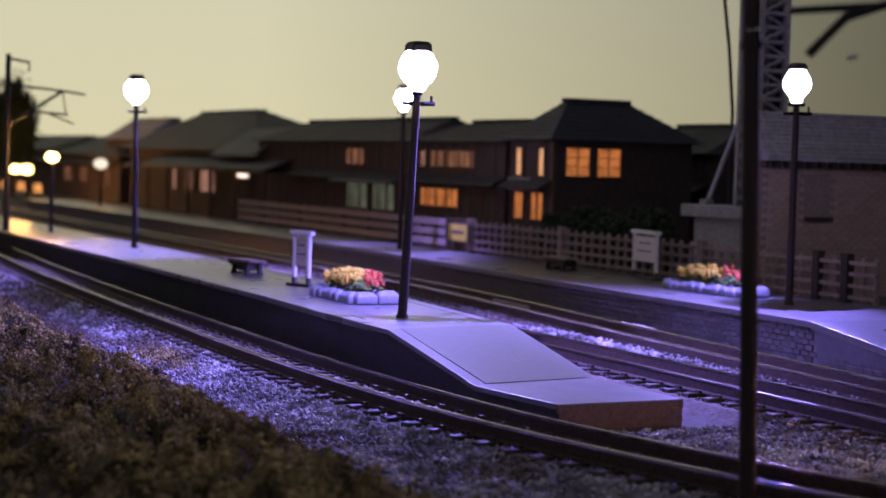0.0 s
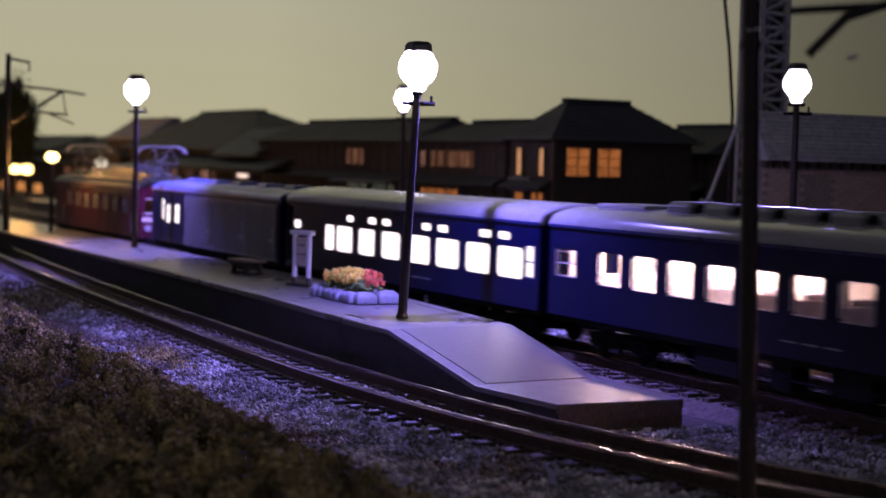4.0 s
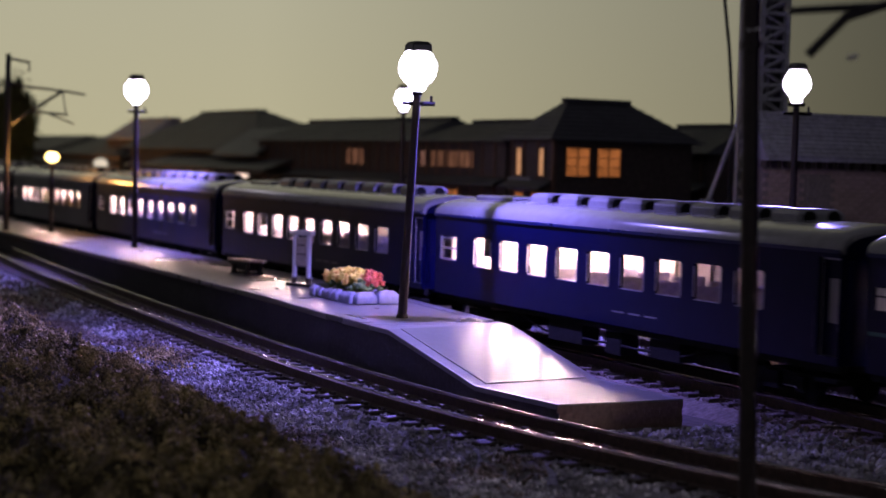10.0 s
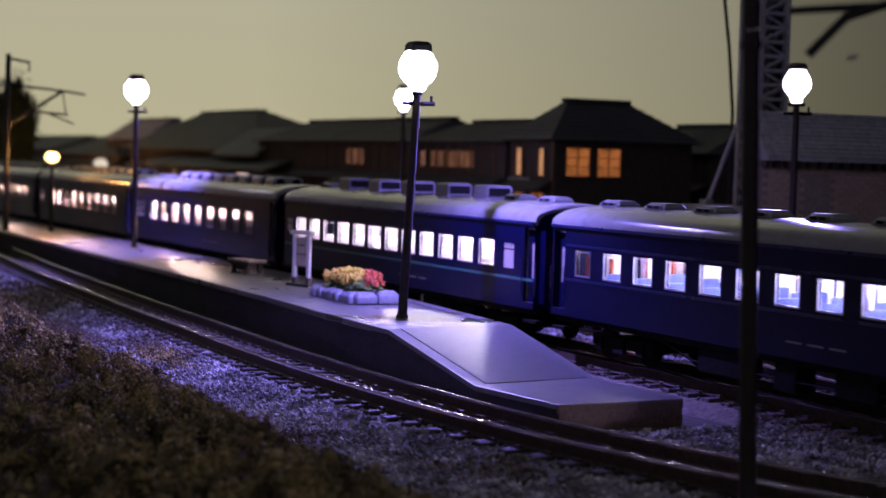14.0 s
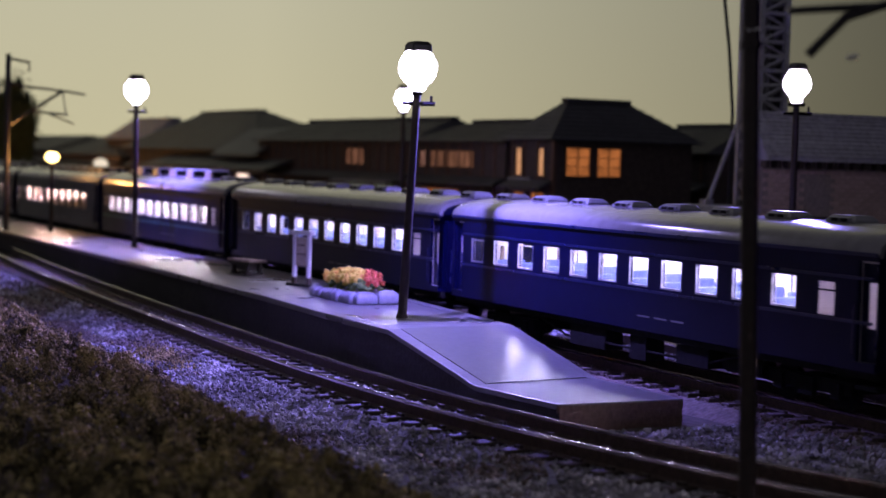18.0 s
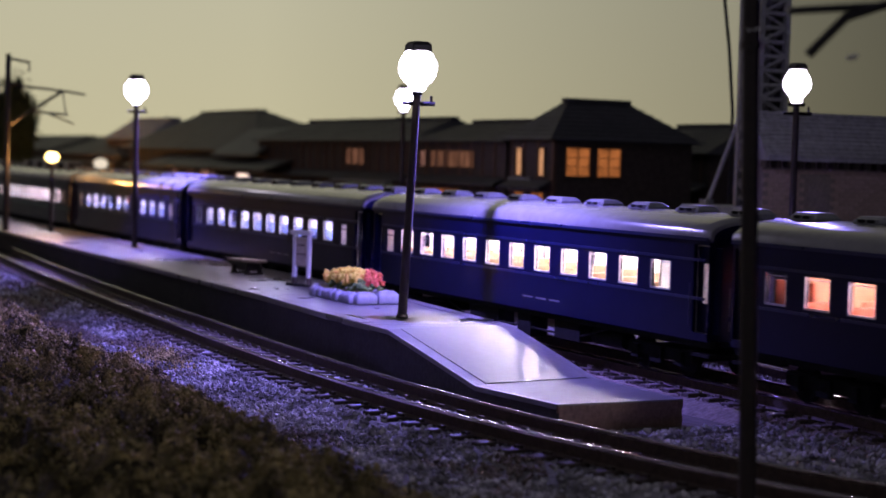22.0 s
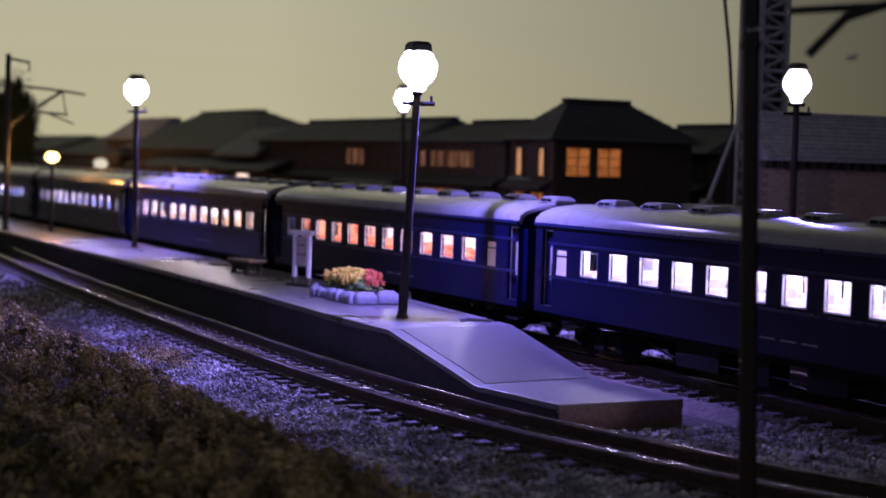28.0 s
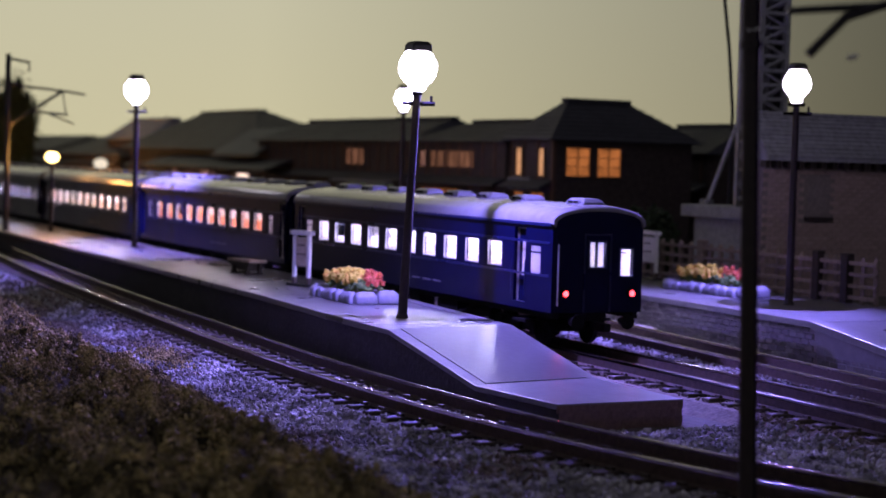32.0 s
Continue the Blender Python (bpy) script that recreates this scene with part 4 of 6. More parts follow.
def make_bench(x, y, rz, label, l=14.0):
    top = thing("platform_bench", label, "bench", at(x, y, 5, 0, 0, rz), "platform benches")
    for k in range(3):
        part("seat_slat", Geo().box(-l / 2, l / 2, -2.3 + k * 1.6, -0.9 + k * 1.6, 3.0, 3.5), M["fence"], top)
    part("front_rail", Geo().box(-l / 2 + 0.6, l / 2 - 0.6, -2.4, -2.0, 2.2, 3.0), M["post"], top)
    for s in (-1, 1):
        x = s * (l / 2 - 2.2)
        for y in (-1.6, 1.6):
            part("leg", Geo().box(x - 0.45, x + 0.45, y - 0.45, y + 0.45, 0, 3.0), M["post"], top, bevel=0.06)
        part("foot_bar", Geo().box(x - 0.55, x + 0.55, -2.3, 2.3, 0, 0.5), M["post"], top, bevel=0.06)
    part("apron", Geo().box(-l / 2 + 2.6, l / 2 - 2.6, -1.5, 1.5, 0.9, 2.98), M["post"], top, "dark closed front below the seat", bevel=0.08)


make_bench(-155.5, -23, 8, "small dark wooden bench on the island platform", 11.5)
make_bench(-168, 70, 0, "small dark wooden bench before the fence", 13)


def make_name_board(x, y, rz, label, w=8.6, h=12.0, board="board"):
    top = thing("station_name_board", label, "sign", at(x, y, 5, 0, 0, rz), "station name boards")
    part("base", Geo().box(-w / 2 - 1.4, w / 2 + 1.4, -1.3, 1.3, 0, 0.6), M["darkmetal"], top, "dark footing", bevel=0.1)
    for s in (-1, 1):
        part("post", Geo().box(s * w / 2 - 0.42, s * w / 2 + 0.42, -0.42, 0.42, 0.6, h - 0.4), M["white"], top, "white post", bevel=0.1)
        part("post_foot", Geo().box(s * w / 2 - 0.46, s * w / 2 + 0.46, -0.46, 0.46, 0.6, 1.9), M["ink"], top, "dark painted foot", bevel=0.05)
    part("cap", Geo().box(-w / 2 - 1.1, w / 2 + 1.1, -0.75, 0.75, h - 0.4, h + 0.6), M["white"], top, "white cap rail", bevel=0.15)
    b = part("panel", Geo().box(-w / 2 + 0.5, w / 2 - 0.5, -0.25, 0.25, 4.4, h - 0.9), M[board], top, "weathered name panel with faded lines")
    for z, l in ((h - 2.6, 0.5), (h - 4.6, 0.62)):
        for s in (-1, 1):
            part("text_bar", Geo().box(-w * l / 2, w * l / 2, s * 0.25 - 0.03, s * 0.25 + 0.03, z - 0.16, z + 0.16), M["ink"], b)


make_name_board(-117.2, -23.7, 21, "white framed station name board with tan panel beside flower bed", 4.6, 11.6, "tan")
make_name_board(-135, 75.7, -6, "white framed station name board before the fence", 12.5, 11.6, "white")


def petals(n, box, z0, z1, name, material, parent, rnd, size, dome):
    (x0, x1), (y0, y1) = box
    pts = []
    for _ in range(n):
        u, v = rnd.rand(), rnd.rand()
        h = 1 - dome * ((2 * u - 1) ** 2 * 0.5 + (2 * v - 1) ** 2 * 0.5)
        lump = 0.75 + 0.25 * math.sin(u * 19 + 2) * math.cos(v * 9)
        pts.append((x0 + (x1 - x0) * u, y0 + (y1 - y0) * v, z0 + (z1 - z0) * h * lump * (0.7 + 0.3 * rnd.rand())))
    part(name, flakes(pts, rnd.uniform(size * 0.6, size * 1.3, n), name, material, rnd), None, parent)


def make_flower_bed(x, y, rz, lx, ly, label, order):
    top = thing("flower_bed", label, "flower bed", at(x, y, 5, 0, 0, rz), "flower beds on the platforms")
    part("soil", Geo().box(-lx / 2 + 1, lx / 2 - 1, -ly / 2 + 1, ly / 2 - 1, 0, 1.4), M["soil"], top)
    rnd = random.Random(8)
    n = int(lx / 2.9)
    w = lx / n
    me = [Geo().chip(-w / 2 + 0.1, w / 2 - 0.1, -1.0 - d, 1.0 + d, 0, 2.3 + d, 0.7).mesh("border_stone", M["kerbstone"], smooth=60, bevel=0.3) for d in (0.0, 0.12, -0.1)]
    q = (ly - 0.6) / 2
    big = [Geo().chip(-q / 2 + 0.1, q / 2 - 0.1, -1.2, 1.2, 0, 2.5 + d, 0.8).mesh("border_stone", M["kerbstone"], smooth=60, bevel=0.35) for d in (0.0, 0.2)]
    for i in range(n):
        for s in (-1, 1):
            part("border_stone", rnd.choice(me), None, top, where=at(-lx / 2 + (i + 0.5) * w, s * (ly / 2 - 0.6), -0.02, 0, 0, rnd.uniform(-5, 5)))
    for s in (-1, 1):
        for k in (0, 1):
            part("border_stone", big[k], None, top, where=at(s * (lx / 2 + 0.5), (k - 0.5) * q, -0.02, 0, 0, 90 + rnd.uniform(-4, 4)))
    r2 = np.random.RandomState(5)
    bx, by = (-lx / 2 + 2.5, lx / 2 - 2.5), (-ly / 2 + 2.2, ly / 2 - 2.2)
    petals(900, (bx, by), 1.2, 4.9, "leaves", M["green"], top, r2, 0.5, 0.35)
    cut = bx[0] + (bx[1] - bx[0]) * order
    petals(900, ((bx[0], cut), by), 2.0, 6.4, "yellow_blossom", M["petal_y"], top, r2, 0.75, 0.3)
    petals(260, ((cut - 1, bx[1]), ((by[0] + by[1]) / 2, by[1])), 2.0, 6.6, "red_blossom", M["petal_p"], top, r2, 0.55, 0.4)


make_flower_bed(-82, -26, 0, 22, 10, "flower bed edged with round white stones, yellow and pink flowers", 0.8)
make_flower_bed(-90.5, 66.5, 2, 27, 9, "flower bed edged with round white stones, yellow and red flowers", 0.6)


# ---- fence ----
def make_fence():
    top = thing("picket_fence", "weathered brown wooden picket fence behind the side platform", "fence")
    y = 81.0
    pk = Geo().box(-0.62, 0.62, 0.35, 1.0, 0, 9.6).add([(-0.62, 0.35, 9.6), (0.62, 0.35, 9.6), (0.62, 1.0, 9.6), (-0.62, 1.0, 9.6), (0, 0.35, 10.3), (0, 1.0, 10.3)],
                                                     [(0, 1, 4), (3, 5, 2), (0, 4, 5, 3), (1, 2, 5, 4)]).mesh("picket", M["fence"])
    rnd = random.Random(2)
    x = -242.0
    while x < -52:
        part("picket", pk, None, top, where=at(x, y, 5 + rnd.uniform(-0.25, 0.1), rnd.uniform(-2, 2), rnd.uniform(-2.5, 2.5), 0))
        x += 4.4
    for a, b in ((-244, -188), (-187, -118), (-117, -52)):
        for z in (6.4, 8.9, 11.4, 13.8):
            part("fence_rail", Geo().box(a, b, y - 0.35, y + 0.33, z - 0.42, z + 0.42), M["fence"], top, bevel=0.08)
    for a in (-244.5, -187.5, -117.5, -72, -62):
        part("fence_post", Geo().box(a - 1.1, a + 1.1, y - 0.9, y + 1.1, 5, 15.8), M["post"] if a > -75 else M["fence"], top, bevel=0.12)
    # plain board fence further along
    far = thing("board_fence", "dark low board fence along the side platform", "fence")
    for z in (7.2, 10.4, 13.6):
        part("board", Geo().box(-470, -263, 82, 82.7, z - 1.1, z + 1.1), M["fence"], far, bevel=0.08)
    for a in range(-470, -262, 23):
        part("fence_post", Geo().box(a - 0.9, a + 0.9, 82.7, 84, 5, 15.3), M["post"], far)
    gate = thing("gate", "dark solid wooden gate in the fence", "gate")
    for k in range(5):
        part("gate_board", Geo().box(-262 + k * 3.1, -259.1 + k * 3.1, 80.6, 81.5, 5.2, 15.6), M["post"], gate)
    sg = thing("notice_board", "small yellow notice board hung on the fence", "sign", at(-250, 78.9, 8.6))
    part("panel", Geo().box(-6.6, 6.6, 0, 0.5, 0, 5.0), M["yellow"], sg, bevel=0.1)
    part("border", Geo().box(-7.0, 7.0, 0.3, 0.9, -0.4, 5.4), M["ink"], sg, "dark border")
    part("text_bar", Geo().box(-4.4, 4.4, -0.04, 0.1, 2.0, 3.1), M["ink"], sg)
    for s in (-1, 1):
        part("stake", Geo().box(s * 5 - 0.4, s * 5 + 0.4, 0.9, 1.5, -3.6, 4.6), M["fence"], sg)


make_fence()


# ---- buildings ----
def lit_window(parent, x, y, z, w, h, face, mat_name, cols=2, rows=2, label=""):
    """A window on the wall's -y face (face 'y') or +x face (face 'x'); x, y, z is its lower middle on the wall."""
    rz = 0 if face == "y" else 90
    m = at(x, y, z, 0, 0, rz)
    f = 0.45
    fr = Geo()
    fr.box(-w / 2 - f, -w / 2, -0.6, 0.2, -f, h + f).box(w / 2, w / 2 + f, -0.6, 0.2, -f, h + f)
    fr.box(-w / 2, w / 2, -0.6, 0.2, h, h + f).box(-w / 2 - 0.3, w / 2 + 0.3, -0.9, 0.2, -f, 0)
    win = part("window", fr, M["woodframe"], parent, label, where=m)
    for i in range(cols):
        a, b = -w / 2 + i * w / cols, -w / 2 + (i + 1) * w / cols
        part("pane", Geo().box(a + 0.02, b - 0.02, -0.02, 0.1, 0, h), M[mat_name], win)
    bars = Geo()
    for i in range(1, cols):
        bars.box(-w / 2 + i * w / cols - 0.14, -w / 2 + i * w / cols + 0.14, -0.3, -0.03, 0, h)
    for j in range(1, rows):
        bars.box(-w / 2, w / 2, -0.26, -0.03, h * j / rows - 0.1, h * j / rows + 0.1)
    if bars.v:
        part("glazing_bar", bars, M["woodframe"], win)


def roof_rows(x0, x1, y0, y1, ze, zr, rx0, rx1, ry0, ry1, over=3.0, n=9, t=0.55):
    """A hip or gable roof in overlapping courses: eaves rectangle to ridge line."""
    out = []
    a0, a1, b0, b1 = x0 - over, x1 + over, y0 - over, y1 + over
    for i in range(n):
        u, w = i / n, (i + 1) / n
        lo = (a0 + (rx0 - a0) * u, a1 + (rx1 - a1) * u, b0 + (ry0 - b0) * u, b1 + (ry1 - b1) * u, ze + (zr - ze) * u + t * 0.9)
        hi = (a0 + (rx0 - a0) * w, a1 + (rx1 - a1) * w, b0 + (ry0 - b0) * w, b1 + (ry1 - b1) * w, ze + (zr - ze) * w + t * 0.3)
        v = [(lo[0], lo[2], lo[4]), (lo[1], lo[2], lo[4]), (lo[1], lo[3], lo[4]), (lo[0], lo[3], lo[4]),
             (hi[0], hi[2], hi[4]), (hi[1], hi[2], hi[4]), (hi[1], hi[3], hi[4]), (hi[0], hi[3], hi[4])]
        v += [(lo[0], lo[2], lo[4] - t), (lo[1], lo[2], lo[4] - t), (lo[1], lo[3], lo[4] - t), (lo[0], lo[3], lo[4] - t)]
        fs = [(0, 1, 5, 4), (1, 2, 6, 5), (2, 3, 7, 6), (3, 0, 4, 7), (0, 8, 9, 1), (1, 9, 10, 2), (2, 10, 11, 3), (3, 11, 8, 0)]
        if i == 0:
            fs.append((8, 11, 10, 9))
        if i == n - 1:
            fs.append((4, 5, 6, 7))
        out.append(Geo().add(v, fs))
    return out


def make_house(x0, x1, y0, y1, ze, zr, ridge, label, wall="woodwall", roof="tile", z0=2.0, over=3.0, name="house"):
    top = thing(name, label, "house", group="town houses")
    part("wall", Geo().box(x0, x1, y0, y1, z0, ze + 0.4), M[wall], top, bevel=0.15)
    rx0, rx1, ry0, ry1 = ridge
    rows = roof_rows(x0, x1, y0, y1, ze, zr, rx0, rx1, ry0, ry1, over)
    rf = part("roof", rows[0], M[roof], top, "dark tiled roof")
    for g in rows[1:]:
        part("tile_course", g, M[roof], rf)
    if rx1 - rx0 > ry1 - ry0:
        part("ridge_cap", Geo().box(rx0 - 1, rx1 + 1, ry0 - 0.9, ry1 + 0.9, zr - 0.2, zr + 1.2), M[roof], rf, bevel=0.2)
    else:
        part("ridge_cap", Geo().box(rx0 - 0.9, rx1 + 0.9, ry0 - 1, ry1 + 1, zr - 0.2, zr + 1.2), M[roof], rf, bevel=0.2)
    # lean-to eave between the storeys and corner posts
    part("mid_eave", Geo().prism_x([(y0 - 5, 25.2), (y0 - 5, 25.8), (y0, 28.4), (y0, 27.4)], x0 + 0.5, x1 - 0.5), M[roof], top, "narrow tiled eave")
    for x in np.arange(x0 + 0.6, x1, 9.0):
        part("wall_post", Geo().box(x - 0.4, x + 0.4, y0 - 0.35, y0 + 0.1, z0, ze), M["woodframe"], top)
    return top


h3 = make_house(-265, -236.5, 105, 156, 40.8, 53.4, (-251.5, -249.5, 117, 139), "dark wooden two storey house with hipped tiled roof, lit windows", z0=2.0)
for cx, w, m in ((-259, 4.0, "win_tall"), (-244, 3.6, "win_tall")):
    lit_window(h3, cx, 105, 29.6, w, 8.6, "y", m, 1, 1, "tall narrow lit window")
for cx, w in ((-258.3, 6.6), (-246.2, 8.2)):
    lit_window(h3, cx, 105, 15.6, w, 8.4, "y", "win_orange", 1, 2, "glowing orange paper window")
for cy in (113.5, 124.8):
    lit_window(h3, -236.5, cy, 29.8, 8.4, 8.6, "x", "win_orange", 2, 3, "glowing orange paper window")
part("shop_sign", Geo().box(-265, -250, 103.9, 104.9, 24.6, 28.9), M["greywall"], h3, "plain grey shop sign")
part("corner_board", Geo().box(-236.9, -236.1, 104.6, 105.6, 2, 40.6), M["woodframe"], h3)

h2b = make_house(-342, -271, 106, 146, 40.0, 47.4, (-332, -281, 125, 127), "long two storey house with tiled roof, glowing shop window", z0=2.0)
for cx, w, m in ((-334.5, 5, "win_pink"), (-323, 11, "win_dim"), (-305, 22, "win_dim")):
    lit_window(h2b, cx, 106, 31.4, w, 5.4, "y", m, 3, 1, "dim lit upstairs window")
lit_window(h2b, -320, 106, 17.4, 32, 6.0, "y", "win_orange", 5, 2, "glowing orange shop window")
h2a = make_house(-512, -346, 106, 150, 40.0, 49.0, (-502, -356, 127, 129), "long two storey house with tiled roof and pale shopfront", z0=2.0)
lit_window(h2a, -399, 106, 31.2, 18, 6.0, "y", "win_dim", 3, 1, "dim lit upstairs window")
# No lamp behind these panes: a weak glow of their own makes them pale.
for cx in (-396, -370):
    lit_window(h2a, cx, 106, 14.2, 21, 9.6, "y", "shop", 3, 1, "shop window given a faint pale glow")
part("awning", Geo().prism_x([(98, 24.2), (98, 24.7), (106, 26.6), (106, 26.0)], -408, -352), M["greywall"], h2a, "pale shop awning")

h1 = make_house(-742, -524, 110, 172, 35.5, 56.0, (-704, -612, 140, 144), "low station building with hipped tiled roof, lit windows", z0=2.0, over=6)
for cx, w in ((-654, 9), (-629, 13), (-598, 24)):
    lit_window(h1, cx, 110, 14.6, w, 10.5, "y", "win_pink", 3, 2, "pinkish lit waiting room window")
part("lean_to_roof", Geo().prism_x([(99, 32.6), (99, 33.6), (120, 46.4), (120, 45.4)], -562, -500), M["tilegreen"], h1, "weathered sheet lean-to roof")
part("canopy_roof", Geo().prism_x([(92, 26.6), (92, 27.4), (110, 33.6), (110, 32.6)], -658, -468), M["tile"], h1, "long dark canopy roof")
for x in (-650, -615, -580, -545, -510, -472):
    part("canopy_post", Geo().tube((x, 94, 2), (x, 94, 26), 0.9, n=8), M["woodframe"], h1)
tagged(part("porch_lamp", Geo().tube((-512, 96, 24.2), (-500, 96, 24.2), 0.9, n=10), glow("porch_tube", (1, 0.72, 0.6), 1.2)), "small lit tube lamp under the canopy", "lamp")
h0 = make_house(-940, -772, 112, 170, 31, 42.4, (-915, -880, 138, 142), "low dark house far along the town", z0=2.0)
for cx, w in ((-900, 20), (-860, 18), (-800, 14)):
    lit_window(h0, cx, 112, 14, w, 9, "y", "win_dim", 3, 2, "dim orange window")
h00 = make_house(-1400, -950, 112, 180, 33, 43.0, (-1390, -962, 142, 146), "low dark house at the far end of the town", z0=2.0)
for cx, w in ((-1150, 34), (-1095, 40), (-1045, 40), (-990, 30)):
    lit_window(h00, cx, 112, 2.4, w, 7, "y", "win_front", 3, 1, "brightly lit orange shopfront")
h1b = make_house(-838, -750, 122, 160, 41, 53.2, (-836, -752, 137, 141), "dark house with a grey roof behind the station", z0=2.0, roof="slate")
h4 = make_house(-300, -250, 172, 214, 38, 47.8, (-296, -254, 190, 194), "dark house behind the two storey house", z0=2.0)
h5 = make_house(-196, -150, 190, 240, 34, 47.5, (-176, -170, 200, 230), "dark house behind the shrubs", z0=2.0)


def make_warehouse():
    top = thing("brick_warehouse", "brick warehouse with a grey slate roof", "building")
    x1, y0, y1 = -100.0, 85.6, 170.0
    xb0 = -106.0
    wall = part("wall", Geo().box(xb0, x1, y0, y1, 2, 36.2), M["mortar"], top, "pale brick wall")
    ya, yb = y0 - 1.0, y1 + 2.5
    rf = part("roof", Geo().prism_y([(x1 + 3.2, 35.6), (x1 + 3.2, 36.4), (xb0, 46.6), (xb0 - 0.6, 46.6), (xb0 - 0.6, 36), (xb0, 36)], ya, yb), M["slate"], top, "grey slate roof")
    part("ridge_cap", Geo().tube((xb0, ya, 46.7), (xb0, yb, 46.7), 0.8, n=8), M["slate"], rf)
    for i in range(10):
        u, w = i / 10, (i + 1) / 10
        xa, za = x1 + 3.2 + (xb0 - x1 - 3.2) * u, 36.4 + 10.2 * u
        xb, zb = x1 + 3.2 + (xb0 - x1 - 3.2) * w, 36.4 + 10.2 * w
        part("slate_course", Geo().prism_y([(xa + 0.2, za + 0.05), (xa + 0.3, za + 0.5), (xb, zb + 0.12), (xb, zb + 0.02)], ya, yb), M["slate"], rf)
    for k in range(26):
        y = y0 - 1 + k * 3.3
        part("eave_bracket", Geo().box(x1, x1 + 2.2, y, y + 1.3, 33.9, 35.6), M["post"], top)
    me = Geo().chip(-1.4, 1.4, -0.47, 0.47, 0, 0.3, 0.08).mesh("brick", M["warebrick"])
    rest = Geo()
    for r in range(29):
        y = y0 + 1.5 + (1.5 if r % 2 else 0)
        z = 3.4 + r * 1.06
        while y < 136:
            inside = 97.4 < y < 106.6 and 21 < z < 33
            if not inside and z > 14.5 and y < 124:
                part("brick", me, None, wall, where=at(x1 - 0.05, y, z, 90, 0, 90))
            elif not inside:
                rest.box(x1 - 0.05, x1 + 0.24, y - 1.4, y + 1.4, z - 0.47, z + 0.47)
            y += 3.0
    tagged(part("brickwork", rest, M["warebrick"], wall), kind="stuff")
    # a blind window with a sill
    win = part("window", Geo().box(x1 - 0.4, x1 + 0.25, 98.6, 105.4, 22.4, 32.4), M["mortar"], top, "bricked-up window")
    part("window_sill", Geo().box(x1, x1 + 0.9, 98, 106, 21.4, 22.3), M["post"], win)
    pipe = part("downpipe", Geo().tube((x1 + 0.9, 93.5, 3), (x1 + 0.9, 93.5, 35), 0.45, n=8), M["post"], top)
    return top


make_warehouse()


def make_tower():
    top = thing("lattice_tower", "tall grey steel lattice mast behind the warehouse", "mast")
    cx, cy, s = -127.0, 104.0, 3.9
    pl = thing("concrete_plinth", "pale concrete foundation block with an overhanging cap", "foundation")
    part("block", Geo().box(-145.5, -116, 97, 109, 2.5, 20.6), M["concrete"], pl, bevel=0.3)
    part("cap", Geo().box(-148.5, -115, 94.6, 110, 20.6, 23.8), M["concrete"], pl, "overhanging cap slab", bevel=0.3)
    for dx in (-1, 1):
        for dy in (-1, 1):
            part("leg", Geo().box(cx + dx * s - 0.7, cx + dx * s + 0.7, cy + dy * s - 0.7, cy + dy * s + 0.7, 23.8, 125), M["steelgrey"], top)
    z = 26.0
    k = 0
    while z < 122:
        for dy in (-1, 1):
            a, b = (-s, s) if k % 2 else (s, -s)
            part("brace", Geo().tube((cx + a, cy + dy * s, z), (cx + b, cy + dy * s, z + 3.6), 0.45, n=5), M["steelgrey"], top)
            part("crossbar", Geo().box(cx - s, cx + s, cy + dy * s - 0.4, cy + dy * s + 0.4, z - 0.4, z + 0.4), M["steelgrey"], top)
        for dx in (-1, 1):
            a, b = (-s, s) if k % 2 else (s, -s)
            part("brace", Geo().tube((cx + dx * s, cy + a, z), (cx + dx * s, cy + b, z + 3.6), 0.45, n=5), M["steelgrey"], top)
            part("crossbar", Geo().box(cx + dx * s - 0.4, cx + dx * s + 0.4, cy - s, cy + s, z - 0.4, z + 0.4), M["steelgrey"], top)
        z += 3.6
        k += 1
    part("back_plate", Geo().box(cx - s - 0.3, cx + s + 0.3, cy + s + 0.5, cy + s + 0.9, 24, 125), M["darkmetal"], top, "dark back plate")
    part("side_plate", Geo().box(cx - s - 1.1, cx - s - 0.8, cy - s, cy + s, 24, 125), M["steelgrey"], top, "grey side plate")
    st = thing("stay_rod", "grey steel stay rod rising from the foundation block to the mast", "rod")
    part("rod", Geo().tube((-143, 99, 23.6), (-134, 103, 48.5), 0.55, n=8), M["palesteel"], st)
    part("clevis", Geo().box(-144.5, -141.5, 97.8, 100.2, 23.8, 25.2), M["steelgrey"], st)
    part("bolt", Geo().tube((-124, 98, 23.7), (-124, 98, 26.4), 0.5, n=6), M["steelgrey"], st)
    cable = thing("hanging_cable", "thin dark cable hanging down the mast", "cable")
    part("cable", Geo().line([(-138.6, 103, 24), (-138.4, 103, 48), (-140.8, 103, 64), (-143.8, 103, 77.5), (-150, 103, 100)], 0.5), M["darkmetal"], cable)


make_tower()


def make_pole_near():
    top = thing("catenary_pole", "slender dark brown catenary pole beside the curved track", "pole")
    part("shaft", Geo().tube((106.8, -64.15, -4.2), (102.5, -63.9, 76), 0.86, 0.76, 16), M["post"], top, smooth=40)
    part("base", Geo().tube((106.8, -64.15, -4.3), (106.8, -64.15, -3.2), 1.5, 1.3, 12), M["post"], top)
    part("collar", Geo().tube((104.2, -64.0, 44.6), (104.15, -64.0, 45.3), 1.0, 1.0, 12), M["post"], top)
    # A white pin is added where the pole shows a bright glint.
    part("clip", Geo().tube((104.5, -64.7, 46.3), (105.0, -63.6, 46.45), 0.13, n=8), M["white"], top, "white pin in place of a bright glint")


make_pole_near()


